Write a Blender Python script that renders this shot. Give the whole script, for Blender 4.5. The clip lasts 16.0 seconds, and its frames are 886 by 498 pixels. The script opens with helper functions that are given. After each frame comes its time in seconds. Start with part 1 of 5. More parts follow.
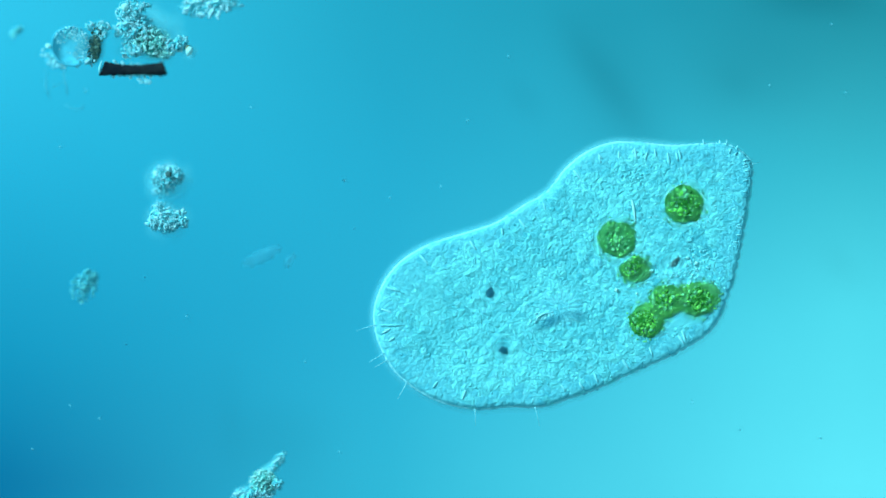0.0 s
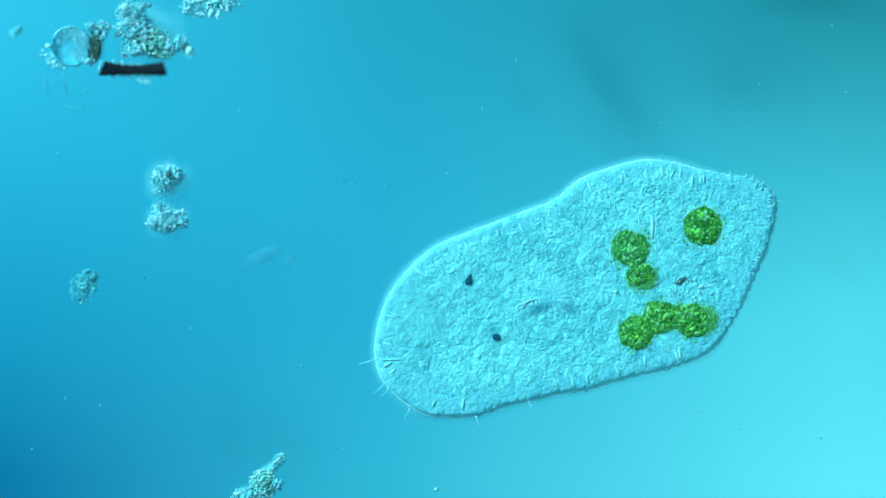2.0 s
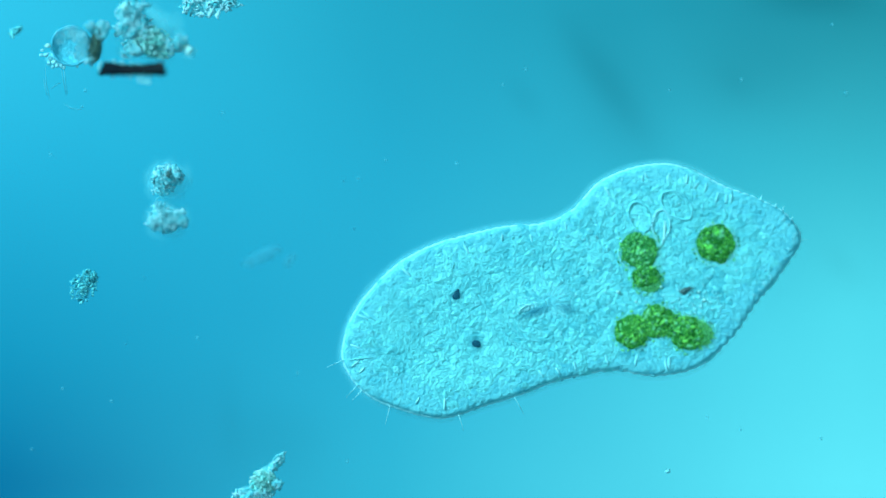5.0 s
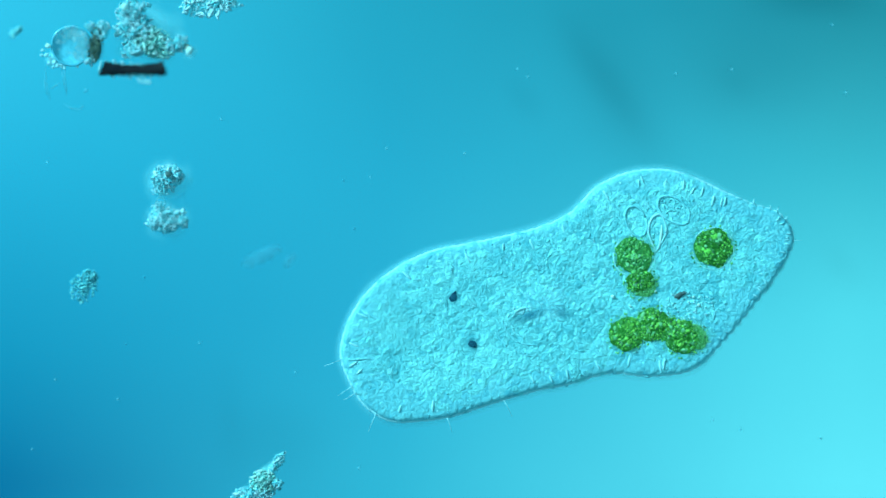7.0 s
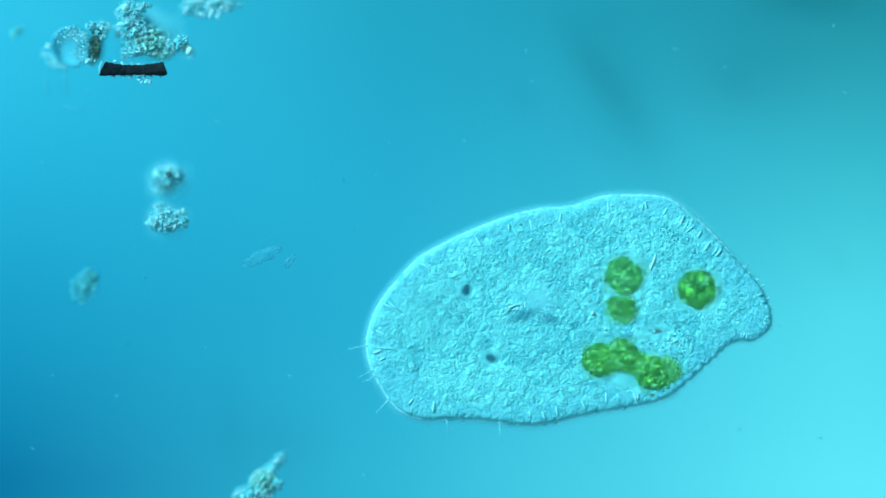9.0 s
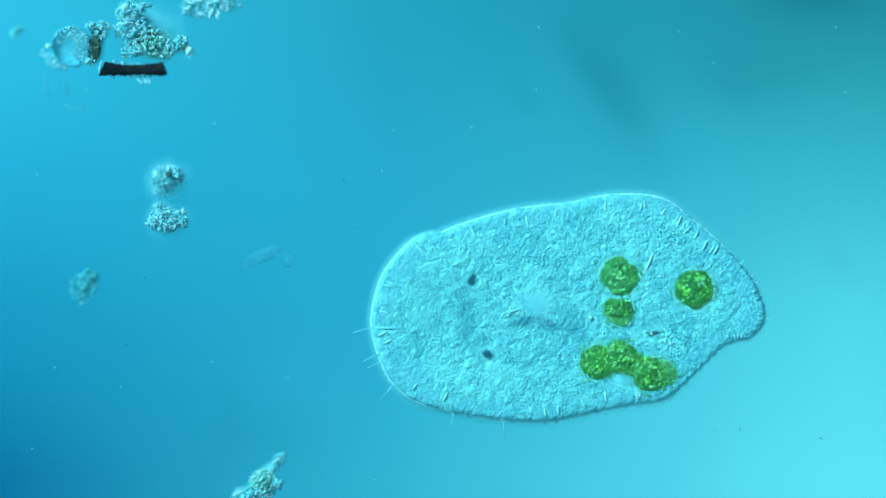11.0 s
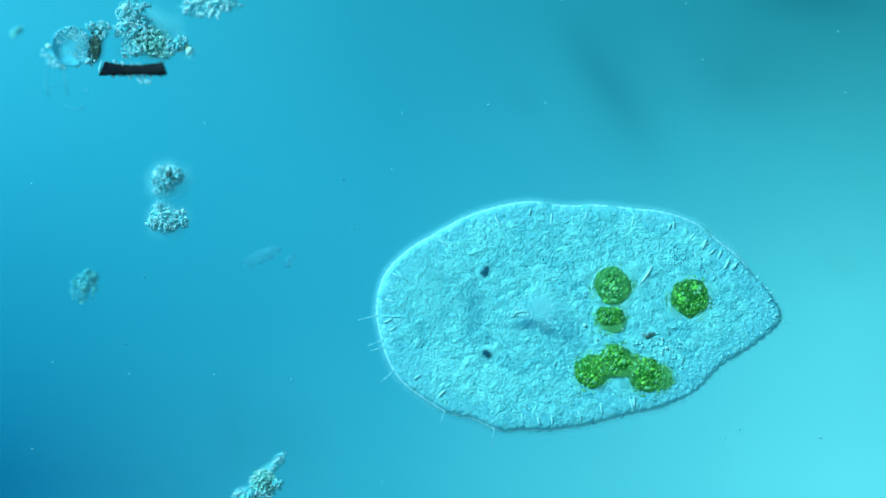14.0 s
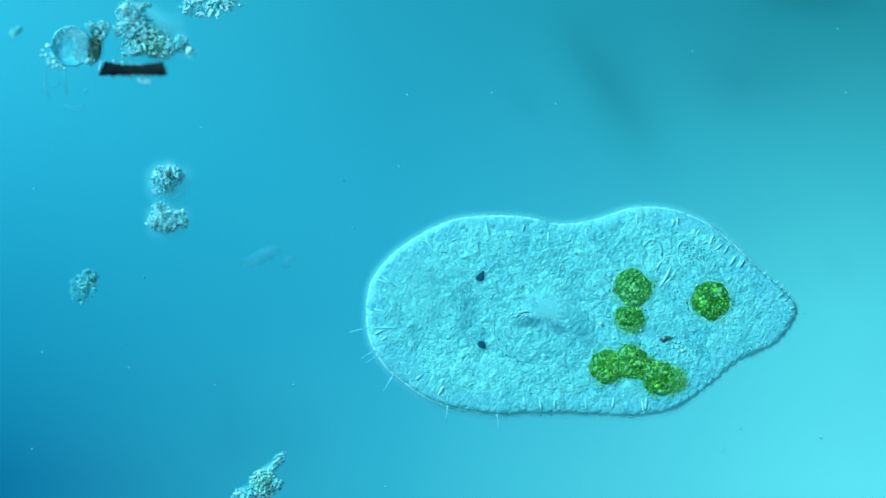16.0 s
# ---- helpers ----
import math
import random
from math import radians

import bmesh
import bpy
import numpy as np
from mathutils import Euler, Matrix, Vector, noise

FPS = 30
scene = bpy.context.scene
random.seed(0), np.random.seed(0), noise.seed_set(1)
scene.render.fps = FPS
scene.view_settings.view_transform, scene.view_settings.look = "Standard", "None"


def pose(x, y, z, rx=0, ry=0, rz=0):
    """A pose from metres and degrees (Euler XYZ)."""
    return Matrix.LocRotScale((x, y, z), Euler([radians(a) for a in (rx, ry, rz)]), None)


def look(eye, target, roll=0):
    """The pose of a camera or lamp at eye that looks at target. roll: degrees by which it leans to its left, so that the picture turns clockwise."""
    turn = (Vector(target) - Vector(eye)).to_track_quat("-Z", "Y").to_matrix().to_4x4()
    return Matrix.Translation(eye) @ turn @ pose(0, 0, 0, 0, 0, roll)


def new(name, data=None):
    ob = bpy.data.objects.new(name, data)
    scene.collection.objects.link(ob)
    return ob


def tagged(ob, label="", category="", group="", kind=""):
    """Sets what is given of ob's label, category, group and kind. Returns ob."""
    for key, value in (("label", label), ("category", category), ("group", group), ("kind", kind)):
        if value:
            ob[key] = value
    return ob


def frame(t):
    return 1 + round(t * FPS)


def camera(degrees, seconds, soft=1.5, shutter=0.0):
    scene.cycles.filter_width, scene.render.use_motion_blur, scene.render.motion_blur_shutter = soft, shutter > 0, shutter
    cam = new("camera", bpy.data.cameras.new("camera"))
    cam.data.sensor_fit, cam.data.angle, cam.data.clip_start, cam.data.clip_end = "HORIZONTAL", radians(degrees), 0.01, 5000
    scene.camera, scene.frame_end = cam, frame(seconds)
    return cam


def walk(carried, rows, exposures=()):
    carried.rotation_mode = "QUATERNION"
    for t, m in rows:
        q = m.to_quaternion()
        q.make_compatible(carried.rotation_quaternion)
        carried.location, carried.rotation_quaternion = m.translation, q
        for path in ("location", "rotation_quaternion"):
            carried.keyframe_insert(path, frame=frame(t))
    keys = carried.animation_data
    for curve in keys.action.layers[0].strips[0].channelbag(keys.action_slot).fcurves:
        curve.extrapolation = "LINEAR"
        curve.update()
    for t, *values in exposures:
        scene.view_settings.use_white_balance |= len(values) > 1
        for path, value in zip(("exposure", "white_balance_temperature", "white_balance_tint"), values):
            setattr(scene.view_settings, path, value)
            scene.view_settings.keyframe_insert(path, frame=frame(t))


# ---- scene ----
# A drop of pond water under the microscope: one metre here stands for one millimetre there,
# and the small lengths below are micrometres, turned into metres by U.
U = 0.001
# the objective: nearly telecentric, wide open, its plane of focus a fixed way below it; the focus is
# pulled by raising and lowering the whole tube. FOCUS_ROWS: seconds, height of the sharp plane in micrometres
REACH = 17.956
FOCUS_ROWS = [(0.0, 62), (0.5, 67), (1.0, 75), (1.5, 68), (2.0, 54), (2.5, 50), (3.0, 48), (4.2, 45), (5.3, 39), (6.3, 38), (6.5, 38), (6.8, 43), (7.0, 50), (7.5, 61), (8.0, 69),
              (8.5, 72), (9.0, 75), (9.3, 74), (10.4, 68), (11.5, 64), (12.5, 67), (13.5, 65), (14.0, 62), (14.5, 58), (15.0, 55), (16.0, 53)]
cam = camera(5, 16.0, 1.45)
cam.data.dof.use_dof = True
cam.data.dof.focus_distance = REACH
cam.data.dof.aperture_fstop = 0.076
walk(cam, [(t, pose(0, 0, REACH + high * U)) for t, high in FOCUS_ROWS],
     [(0.0, 0.0), (4.0, 0.0), (8.0, -0.005), (9.0, -0.025), (12.5, -0.10), (16.0, -0.10)])

# ---- light: the lamp's field under the slide, an added oblique sun, added blue fill ----
# even blue fill, added to keep the shaded sides from going dark
world = bpy.data.worlds.new("blue_fill")
scene.world = world
world.use_nodes = True
world.node_tree.nodes["Background"].inputs[0].default_value = (0.13, 0.74, 1.0, 1)
world.node_tree.nodes["Background"].inputs[1].default_value = 0.40

# sun added from the upper left to give the relief its shading
beam = bpy.data.lights.new("relief_sun", "SUN")
beam.energy, beam.angle, beam.color = 5.0, radians(20), (0.22, 0.82, 1.0)
new("relief_sun", beam).matrix_world = look((-2.0, 1.75, 1.66), (0, 0, 0))


# ---- materials ----
def nodes_of(name):
    m = bpy.data.materials.new(name)
    m.use_nodes = True
    t = m.node_tree
    return m, t, t.nodes["Principled BSDF"]


def add(t, kind, **values):
    n = t.nodes.new(kind)
    for key, value in values.items():
        if key in n.inputs:
            n.inputs[key].default_value = value
    return n


def ramp(t, stops, source=None):
    r = t.nodes.new("ShaderNodeValToRGB")
    e = r.color_ramp.elements
    while len(e) < len(stops):
        e.new(0.5)
    for i, (p, c) in enumerate(stops):
        e[i].position, e[i].color = p, (*c, 1)
    if source:
        t.links.new(source, r.inputs[0])
    return r


def soft_matter(name, dark, light, scale, bump=0.5, depth=0.0015, rough=0.4, gloss=0.4, fine=2.7, clear=0.0, island=0.0, cloud=0.16, own=0.0, along=1.0, low=0.25, top=0.8, cell=1.0, twist=0.0):
    """Wet organic stuff: two tones of grain, a coarse stain, and a fine granular relief that differs from piece to piece."""
    m, t, b = nodes_of(name)
    at = add(t, "ShaderNodeTexCoord")
    info = add(t, "ShaderNodeObjectInfo")
    shift = add(t, "ShaderNodeVectorMath")
    shift.operation = "MULTIPLY_ADD"
    shift.inputs[1].default_value = (7.1, 3.7, 5.3)
    t.links.new(info.outputs["Random"], shift.inputs[0])
    t.links.new(at.outputs["Object"], shift.inputs[2])
    grain = add(t, "ShaderNodeTexNoise", Scale=scale, Detail=3.0, Roughness=0.6)
    stain = add(t, "ShaderNodeTexNoise", Scale=scale * cloud, Detail=2.0)
    cells = add(t, "ShaderNodeTexVoronoi", Scale=scale * fine)
    fibre = add(t, "ShaderNodeVectorMath")
    fibre.operation = "MULTIPLY"
    fibre.inputs[1].default_value = (along, 1, 1)
    t.links.new(shift.outputs[0], fibre.inputs[0])
    grain.inputs["Distortion"].default_value = twist
    for n in (grain, stain, cells):
        t.links.new(fibre.outputs[0], n.inputs["Vector"])
    mixed = add(t, "ShaderNodeMath")
    mixed.operation = "ADD"
    t.links.new(grain.outputs["Fac"], mixed.inputs[0])
    t.links.new(stain.outputs["Fac"], mixed.inputs[1])
    half = add(t, "ShaderNodeMath")
    half.operation = "MULTIPLY"
    half.inputs[1].default_value = 0.5
    t.links.new(mixed.outputs[0], half.inputs[0])
    source = half.outputs[0]
    for spread, chance in ((island, "island"), (own, "piece")):
        if not spread:
            continue
        each = add(t, "ShaderNodeNewGeometry").outputs["Random Per Island"] if chance == "island" else info.outputs["Random"]
        vary = add(t, "ShaderNodeMath")
        vary.operation = "MULTIPLY_ADD"
        vary.inputs[1].default_value, vary.inputs[2].default_value = spread, -spread / 2
        t.links.new(each, vary.inputs[0])
        total = add(t, "ShaderNodeMath")
        total.operation = "ADD"
        t.links.new(source, total.inputs[0])
        t.links.new(vary.outputs[0], total.inputs[1])
        source = total.outputs[0]
    tone = ramp(t, [(0.33, dark), (0.64, light)] if not island else [(low, dark), (low * 0.46 + top * 0.54, tuple((p + q) / 2 for p, q in zip(dark, light))), (top, light)], source)
    t.links.new(tone.outputs[0], b.inputs["Base Color"])
    height = add(t, "ShaderNodeMath")
    height.operation = "MULTIPLY_ADD"
    height.inputs[1].default_value = -cell
    t.links.new(cells.outputs["Distance"], height.inputs[0])
    t.links.new(grain.outputs["Fac"], height.inputs[2])
    relief = add(t, "ShaderNodeBump", Strength=bump, Distance=depth)
    t.links.new(height.outputs[0], relief.inputs["Height"])
    t.links.new(relief.outputs[0], b.inputs["Normal"])
    b.inputs["Roughness"].default_value = rough
    b.inputs["Specular IOR Level"].default_value = gloss
    if clear:
        mix = t.nodes.new("ShaderNodeMixShader")
        mix.inputs[0].default_value = clear
        t.links.new(b.outputs[0], mix.inputs[1])
        t.links.new(t.nodes.new("ShaderNodeBsdfTransparent").outputs[0], mix.inputs[2])
        t.links.new(mix.outputs[0], t.nodes["Material Output"].inputs["Surface"])
    return m


TISSUE = soft_matter("tissue", (0.16, 0.55, 0.59), (0.48, 0.93, 0.87), 115, 0.62, 0.006, 0.30, 0.5, cloud=0.18, own=0.12, fine=1.7, cell=0.26, twist=1.0)
RIM = soft_matter("rim", (0.16, 0.54, 0.61), (0.42, 0.82, 0.82), 90, 0.5, 0.005, 0.35, 0.5, cloud=0.28, own=0.08, fine=2.2, cell=0.3, twist=1.2)
PALE = soft_matter("pale", (0.26, 0.64, 0.68), (0.52, 0.90, 0.88), 75, 0.4, 0.004, 0.4, 0.3, cloud=0.5)
ALGA = soft_matter("alga", (0.04, 0.20, 0.015), (0.42, 0.90, 0.12), 60, 0.6, 0.005, 0.35, 0.4, island=0.6, cloud=0.6, low=0.34, top=0.70)
ALGA_LIGHT = soft_matter("alga_light", (0.06, 0.26, 0.02), (0.55, 0.95, 0.14), 60, 0.6, 0.005, 0.35, 0.4, island=0.6, cloud=0.6, low=0.34, top=0.70)
ALGA_SOFT = soft_matter("alga_soft", (0.06, 0.27, 0.05), (0.46, 0.90, 0.22), 60, 0.6, 0.005, 0.35, 0.4, island=0.6, cloud=0.6, low=0.34, top=0.70)
ALGA_PALE = soft_matter("alga_pale", (0.20, 0.50, 0.16), (0.50, 0.80, 0.36), 75, 0.6, 0.004, 0.4, 0.3)
PIGMENT = soft_matter("pigment", (0.008, 0.016, 0.04), (0.02, 0.05, 0.09), 120, 0.3, 0.002, 0.5, 0.2)
UMBER = soft_matter("umber", (0.06, 0.09, 0.10), (0.22, 0.22, 0.19), 90, 0.4, 0.003, 0.5, 0.3)
CLEAR = soft_matter("clear", (0.55, 0.90, 0.90), (0.84, 1.0, 0.99), 70, 0.25, 0.002, 0.2, 0.75)
SHADE = soft_matter("shade", (0.05, 0.30, 0.40), (0.12, 0.42, 0.52), 90, 0.4, 0.003, 0.6, 0.2, clear=0.72)
CHAR = soft_matter("char", (0.003, 0.009, 0.018), (0.060, 0.036, 0.036), 55, 0.5, 0.004, 0.8, 0.05)
# near white, for the highlight line added along the body's edge
RIM_LINE = soft_matter("cuticle", (0.70, 0.92, 0.92), (0.80, 0.97, 0.97), 60, 0.1, 0.002, 0.35, 0.5)
MOTE = soft_matter("mote", (0.5, 0.9, 0.9), (0.7, 0.95, 0.95), 90, 0.2, 0.002, 0.4, 0.4, clear=0.80)

DROP, _t, _b = nodes_of("oil")
_b.inputs["Base Color"].default_value = (1.0, 0.97, 0.88, 1)
_b.inputs["Roughness"].default_value = 0.15
AMBER, _t, _b = nodes_of("amber")
_b.inputs["Base Color"].default_value = (0.95, 0.45, 0.20, 1)
_b.inputs["Roughness"].default_value = 0.3


def rim_halo_material(reach, half):
    """A pale film added as the body's halo of light; it thins out away from the rim and towards the ends of each strip.
    """
    m, t, b = nodes_of("slime")
    b.inputs["Base Color"].default_value = (0.56, 0.92, 0.94, 1)
    b.inputs["Roughness"].default_value = 0.5
    at = add(t, "ShaderNodeTexCoord")
    parts = add(t, "ShaderNodeSeparateXYZ")
    t.links.new(at.outputs["Object"], parts.inputs[0])
    wide = t.nodes.new("ShaderNodeMath")
    wide.operation = "ABSOLUTE"
    t.links.new(parts.outputs["Y"], wide.inputs[0])
    thin = []
    for source, thick, gone in ((parts.outputs["X"], reach[0], reach[1]), (wide.outputs[0], 0.0, half)):
        n = t.nodes.new("ShaderNodeMapRange")
        n.interpolation_type = "SMOOTHSTEP"
        n.inputs["From Min"].default_value, n.inputs["From Max"].default_value = thick, gone
        n.inputs["To Min"].default_value, n.inputs["To Max"].default_value = 1.0, 0.0
        t.links.new(source, n.inputs["Value"])
        thin.append(n.outputs["Result"])
    both = t.nodes.new("ShaderNodeMath")
    both.operation = "MULTIPLY"
    t.links.new(thin[0], both.inputs[0])
    t.links.new(thin[1], both.inputs[1])
    weak = t.nodes.new("ShaderNodeMath")
    weak.operation = "MULTIPLY"
    weak.inputs[1].default_value = 0.30
    t.links.new(both.outputs[0], weak.inputs[0])
    mix = t.nodes.new("ShaderNodeMixShader")
    t.links.new(weak.outputs[0], mix.inputs[0])
    t.links.new(t.nodes.new("ShaderNodeBsdfTransparent").outputs[0], mix.inputs[1])
    t.links.new(b.outputs[0], mix.inputs[2])
    t.links.new(mix.outputs[0], t.nodes["Material Output"].inputs["Surface"])
    return m


def film_material(name, colour, most, frost=0.0):
    """A soft film, thickest in its middle and gone at a distance of one from it; frost is its share of clouded, see-through skin."""
    m, t, b = nodes_of(name)
    b.inputs["Base Color"].default_value = (*colour, 1)
    b.inputs["Roughness"].default_value = 0.5
    at = add(t, "ShaderNodeTexCoord")
    rag = add(t, "ShaderNodeTexNoise", Scale=2.2, Detail=2.0)
    t.links.new(at.outputs["Object"], rag.inputs["Vector"])
    flat = t.nodes.new("ShaderNodeVectorMath")
    flat.operation = "MULTIPLY"
    flat.inputs[1].default_value = (1, 1, 0)
    t.links.new(at.outputs["Object"], flat.inputs[0])
    far = t.nodes.new("ShaderNodeVectorMath")
    far.operation = "LENGTH"
    t.links.new(flat.outputs[0], far.inputs[0])
    ragged = t.nodes.new("ShaderNodeMath")
    ragged.operation = "MULTIPLY_ADD"
    ragged.inputs[1].default_value, ragged.inputs[2].default_value = 0.7, -0.35
    t.links.new(rag.outputs["Fac"], ragged.inputs[0])
    total = t.nodes.new("ShaderNodeMath")
    total.operation = "ADD"
    t.links.new(far.outputs["Value"], total.inputs[0])
    t.links.new(ragged.outputs[0], total.inputs[1])
    n = t.nodes.new("ShaderNodeMapRange")
    n.interpolation_type = "SMOOTHSTEP"
    n.inputs["From Min"].default_value, n.inputs["From Max"].default_value = (0.40, 0.92) if frost else (0.15, 0.85)
    n.inputs["To Min"].default_value, n.inputs["To Max"].default_value = most, 0.0
    t.links.new(total.outputs[0], n.inputs["Value"])
    mix = t.nodes.new("ShaderNodeMixShader")
    t.links.new(n.outputs["Result"], mix.inputs[0])
    t.links.new(t.nodes.new("ShaderNodeBsdfTransparent").outputs[0], mix.inputs[1])
    body = b.outputs[0]
    if frost:
        skin = add(t, "ShaderNodeBsdfRefraction", Color=(1, 1, 1, 1), Roughness=0.8, IOR=1.5)
        grain = add(t, "ShaderNodeTexNoise", Scale=9.0, Detail=3.0)
        t.links.new(at.outputs["Object"], grain.inputs["Vector"])
        relief = add(t, "ShaderNodeBump", Strength=0.6, Distance=0.004)
        t.links.new(grain.outputs["Fac"], relief.inputs["Height"])
        t.links.new(relief.outputs[0], b.inputs["Normal"])
        both = t.nodes.new("ShaderNodeMixShader")
        both.inputs[0].default_value = frost
        t.links.new(body, both.inputs[1])
        t.links.new(skin.outputs[0], both.inputs[2])
        body = both.outputs[0]
    t.links.new(body, mix.inputs[2])
    t.links.new(mix.outputs[0], t.nodes["Material Output"].inputs["Surface"])
    return m


# the first is a pale film that paints glow halos round debris
HALO = film_material("halo_film", (0.62, 1.0, 1.0), 0.58)
CLOUD = film_material("cloud_film", (0.55, 0.95, 0.93), 0.26)
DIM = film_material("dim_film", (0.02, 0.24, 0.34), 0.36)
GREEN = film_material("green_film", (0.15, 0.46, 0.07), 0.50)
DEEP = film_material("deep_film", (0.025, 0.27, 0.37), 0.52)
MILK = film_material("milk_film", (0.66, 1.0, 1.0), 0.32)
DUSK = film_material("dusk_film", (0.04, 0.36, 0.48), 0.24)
SKIN = film_material("clouded_skin", (0.30, 0.80, 0.66), 0.62, 0.94)

# the slide: clear glass with a faint sheen
GLASS, _t, _b = nodes_of("slide_glass")
_mix = _t.nodes.new("ShaderNodeMixShader")
_mix.inputs[0].default_value = 0.012
_clear = _t.nodes.new("ShaderNodeBsdfTransparent")
_sheen = add(_t, "ShaderNodeBsdfGlossy", Roughness=0.3)
_t.links.new(_clear.outputs[0], _mix.inputs[1])
_t.links.new(_sheen.outputs[0], _mix.inputs[2])
_t.links.new(_mix.outputs[0], _t.nodes["Material Output"].inputs["Surface"])


def field_material():
    """The lamp's blue field: uneven across the condenser, with soft shades, of dust far out of focus among them, all
    painted into its glow.
    """
    m = bpy.data.materials.new("lamp_field")
    m.use_nodes = True
    t = m.node_tree
    t.nodes.remove(t.nodes["Principled BSDF"])
    at = add(t, "ShaderNodeTexCoord")
    parts = add(t, "ShaderNodeSeparateXYZ")
    t.links.new(at.outputs["Object"], parts.inputs[0])

    def spread(source, low, high, smooth="SMOOTHSTEP"):
        n = t.nodes.new("ShaderNodeMapRange")
        n.interpolation_type = smooth
        n.inputs["From Min"].default_value, n.inputs["From Max"].default_value = low, high
        t.links.new(source, n.inputs["Value"])
        return n.outputs["Result"]

    def blend(fac, a, b, kind="MIX"):
        n = t.nodes.new("ShaderNodeMix")
        n.data_type, n.blend_type = "RGBA", kind
        if isinstance(fac, float):
            n.inputs[0].default_value = fac
        else:
            t.links.new(fac, n.inputs[0])
        t.links.new(a, n.inputs[6])
        if isinstance(b, tuple):
            n.inputs[7].default_value = (*b, 1)
        else:
            t.links.new(b, n.inputs[7])
        return n.outputs[2]

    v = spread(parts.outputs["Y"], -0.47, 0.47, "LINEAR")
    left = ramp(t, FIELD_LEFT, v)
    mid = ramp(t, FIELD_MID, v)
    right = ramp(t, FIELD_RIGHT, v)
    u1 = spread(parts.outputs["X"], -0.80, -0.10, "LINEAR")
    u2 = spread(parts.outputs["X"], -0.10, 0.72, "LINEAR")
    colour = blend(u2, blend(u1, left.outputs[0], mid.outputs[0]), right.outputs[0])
    # soft dark shades painted into the glow: place, half axes, turn, strength
    for x, y, rx, ry, turn, deep in FIELD_SHADES:
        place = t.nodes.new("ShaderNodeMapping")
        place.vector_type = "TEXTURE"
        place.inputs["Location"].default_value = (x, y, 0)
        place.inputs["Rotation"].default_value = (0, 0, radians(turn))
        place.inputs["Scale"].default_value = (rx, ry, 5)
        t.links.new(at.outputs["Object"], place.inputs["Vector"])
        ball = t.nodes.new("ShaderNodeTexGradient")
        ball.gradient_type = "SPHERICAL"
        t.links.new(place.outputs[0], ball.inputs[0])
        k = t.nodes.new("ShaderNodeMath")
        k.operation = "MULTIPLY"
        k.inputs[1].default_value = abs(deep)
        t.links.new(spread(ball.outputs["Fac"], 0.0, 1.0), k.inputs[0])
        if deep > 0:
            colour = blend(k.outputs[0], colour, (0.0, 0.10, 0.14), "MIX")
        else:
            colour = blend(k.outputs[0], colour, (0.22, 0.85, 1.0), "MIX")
    mottle = add(t, "ShaderNodeTexNoise", Scale=2.2, Detail=3.0)
    t.links.new(at.outputs["Object"], mottle.inputs["Vector"])
    tint = ramp(t, [(0.3, (0.93, 0.95, 0.96)), (0.7, (1.0, 1.0, 1.0))], mottle.outputs["Fac"])
    colour = blend(1.0, colour, tint.outputs[0], "MULTIPLY")
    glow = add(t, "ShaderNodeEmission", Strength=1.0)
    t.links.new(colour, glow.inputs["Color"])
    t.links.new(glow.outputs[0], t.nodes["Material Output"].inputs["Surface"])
    return m


# the lamp's uneven light, typed in as glow colours, bottom to top
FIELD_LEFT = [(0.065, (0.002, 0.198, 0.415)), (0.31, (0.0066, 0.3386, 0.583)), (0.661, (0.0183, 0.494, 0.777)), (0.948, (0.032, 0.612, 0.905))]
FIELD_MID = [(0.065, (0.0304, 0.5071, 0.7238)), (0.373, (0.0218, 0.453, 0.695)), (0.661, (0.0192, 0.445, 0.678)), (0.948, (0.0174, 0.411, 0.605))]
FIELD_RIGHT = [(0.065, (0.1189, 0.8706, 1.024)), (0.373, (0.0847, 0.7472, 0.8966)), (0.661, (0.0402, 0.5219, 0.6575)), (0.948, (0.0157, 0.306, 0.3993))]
FIELD_SHADES = [(0.311, 0.29, 0.12, 0.26, 25, 0.15), (0.290, 0.30, 0.19, 0.045, -55, 0.17), (0.144, 0.269, 0.07, 0.03, -50, 0.10), (0.52, 0.297, 0.06, 0.04, -40, 0.08),
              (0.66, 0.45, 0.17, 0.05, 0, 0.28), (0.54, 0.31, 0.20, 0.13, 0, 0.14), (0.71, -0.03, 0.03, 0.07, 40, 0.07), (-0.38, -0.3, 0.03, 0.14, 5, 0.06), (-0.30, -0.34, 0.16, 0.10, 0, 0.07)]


# ---- building helpers ----
def spot(x, y):
    """From the field's upper left corner, micrometres right and down, to its middle, right and up."""
    return x - 784.0, 441.0 - y


def finish(bm, name, material, smooth=True, second=None, third=None):
    me = bpy.data.meshes.new(name)
    bm.to_mesh(me)
    bm.free()
    me.materials.append(material)
    for more in (second, third):
        if more:
            me.materials.append(more)
    if smooth:
        me.polygons.foreach_set("use_smooth", [True] * len(me.polygons))
    return me


def part(name, data, material, parent, label=""):
    """Links a bmesh, or a mesh made before, as one object under a thing or part."""
    me = finish(data, name, material) if isinstance(data, bmesh.types.BMesh) else data
    ob = new(name, me)
    ob.parent = parent
    return tagged(ob, label)


def thing(name, label, category, x, y, group="", kind=""):
    ob = new(name)
    ob.location = (x * U, y * U, 0)
    ob.empty_display_size = 0.02
    return tagged(ob, label, category, group, kind)


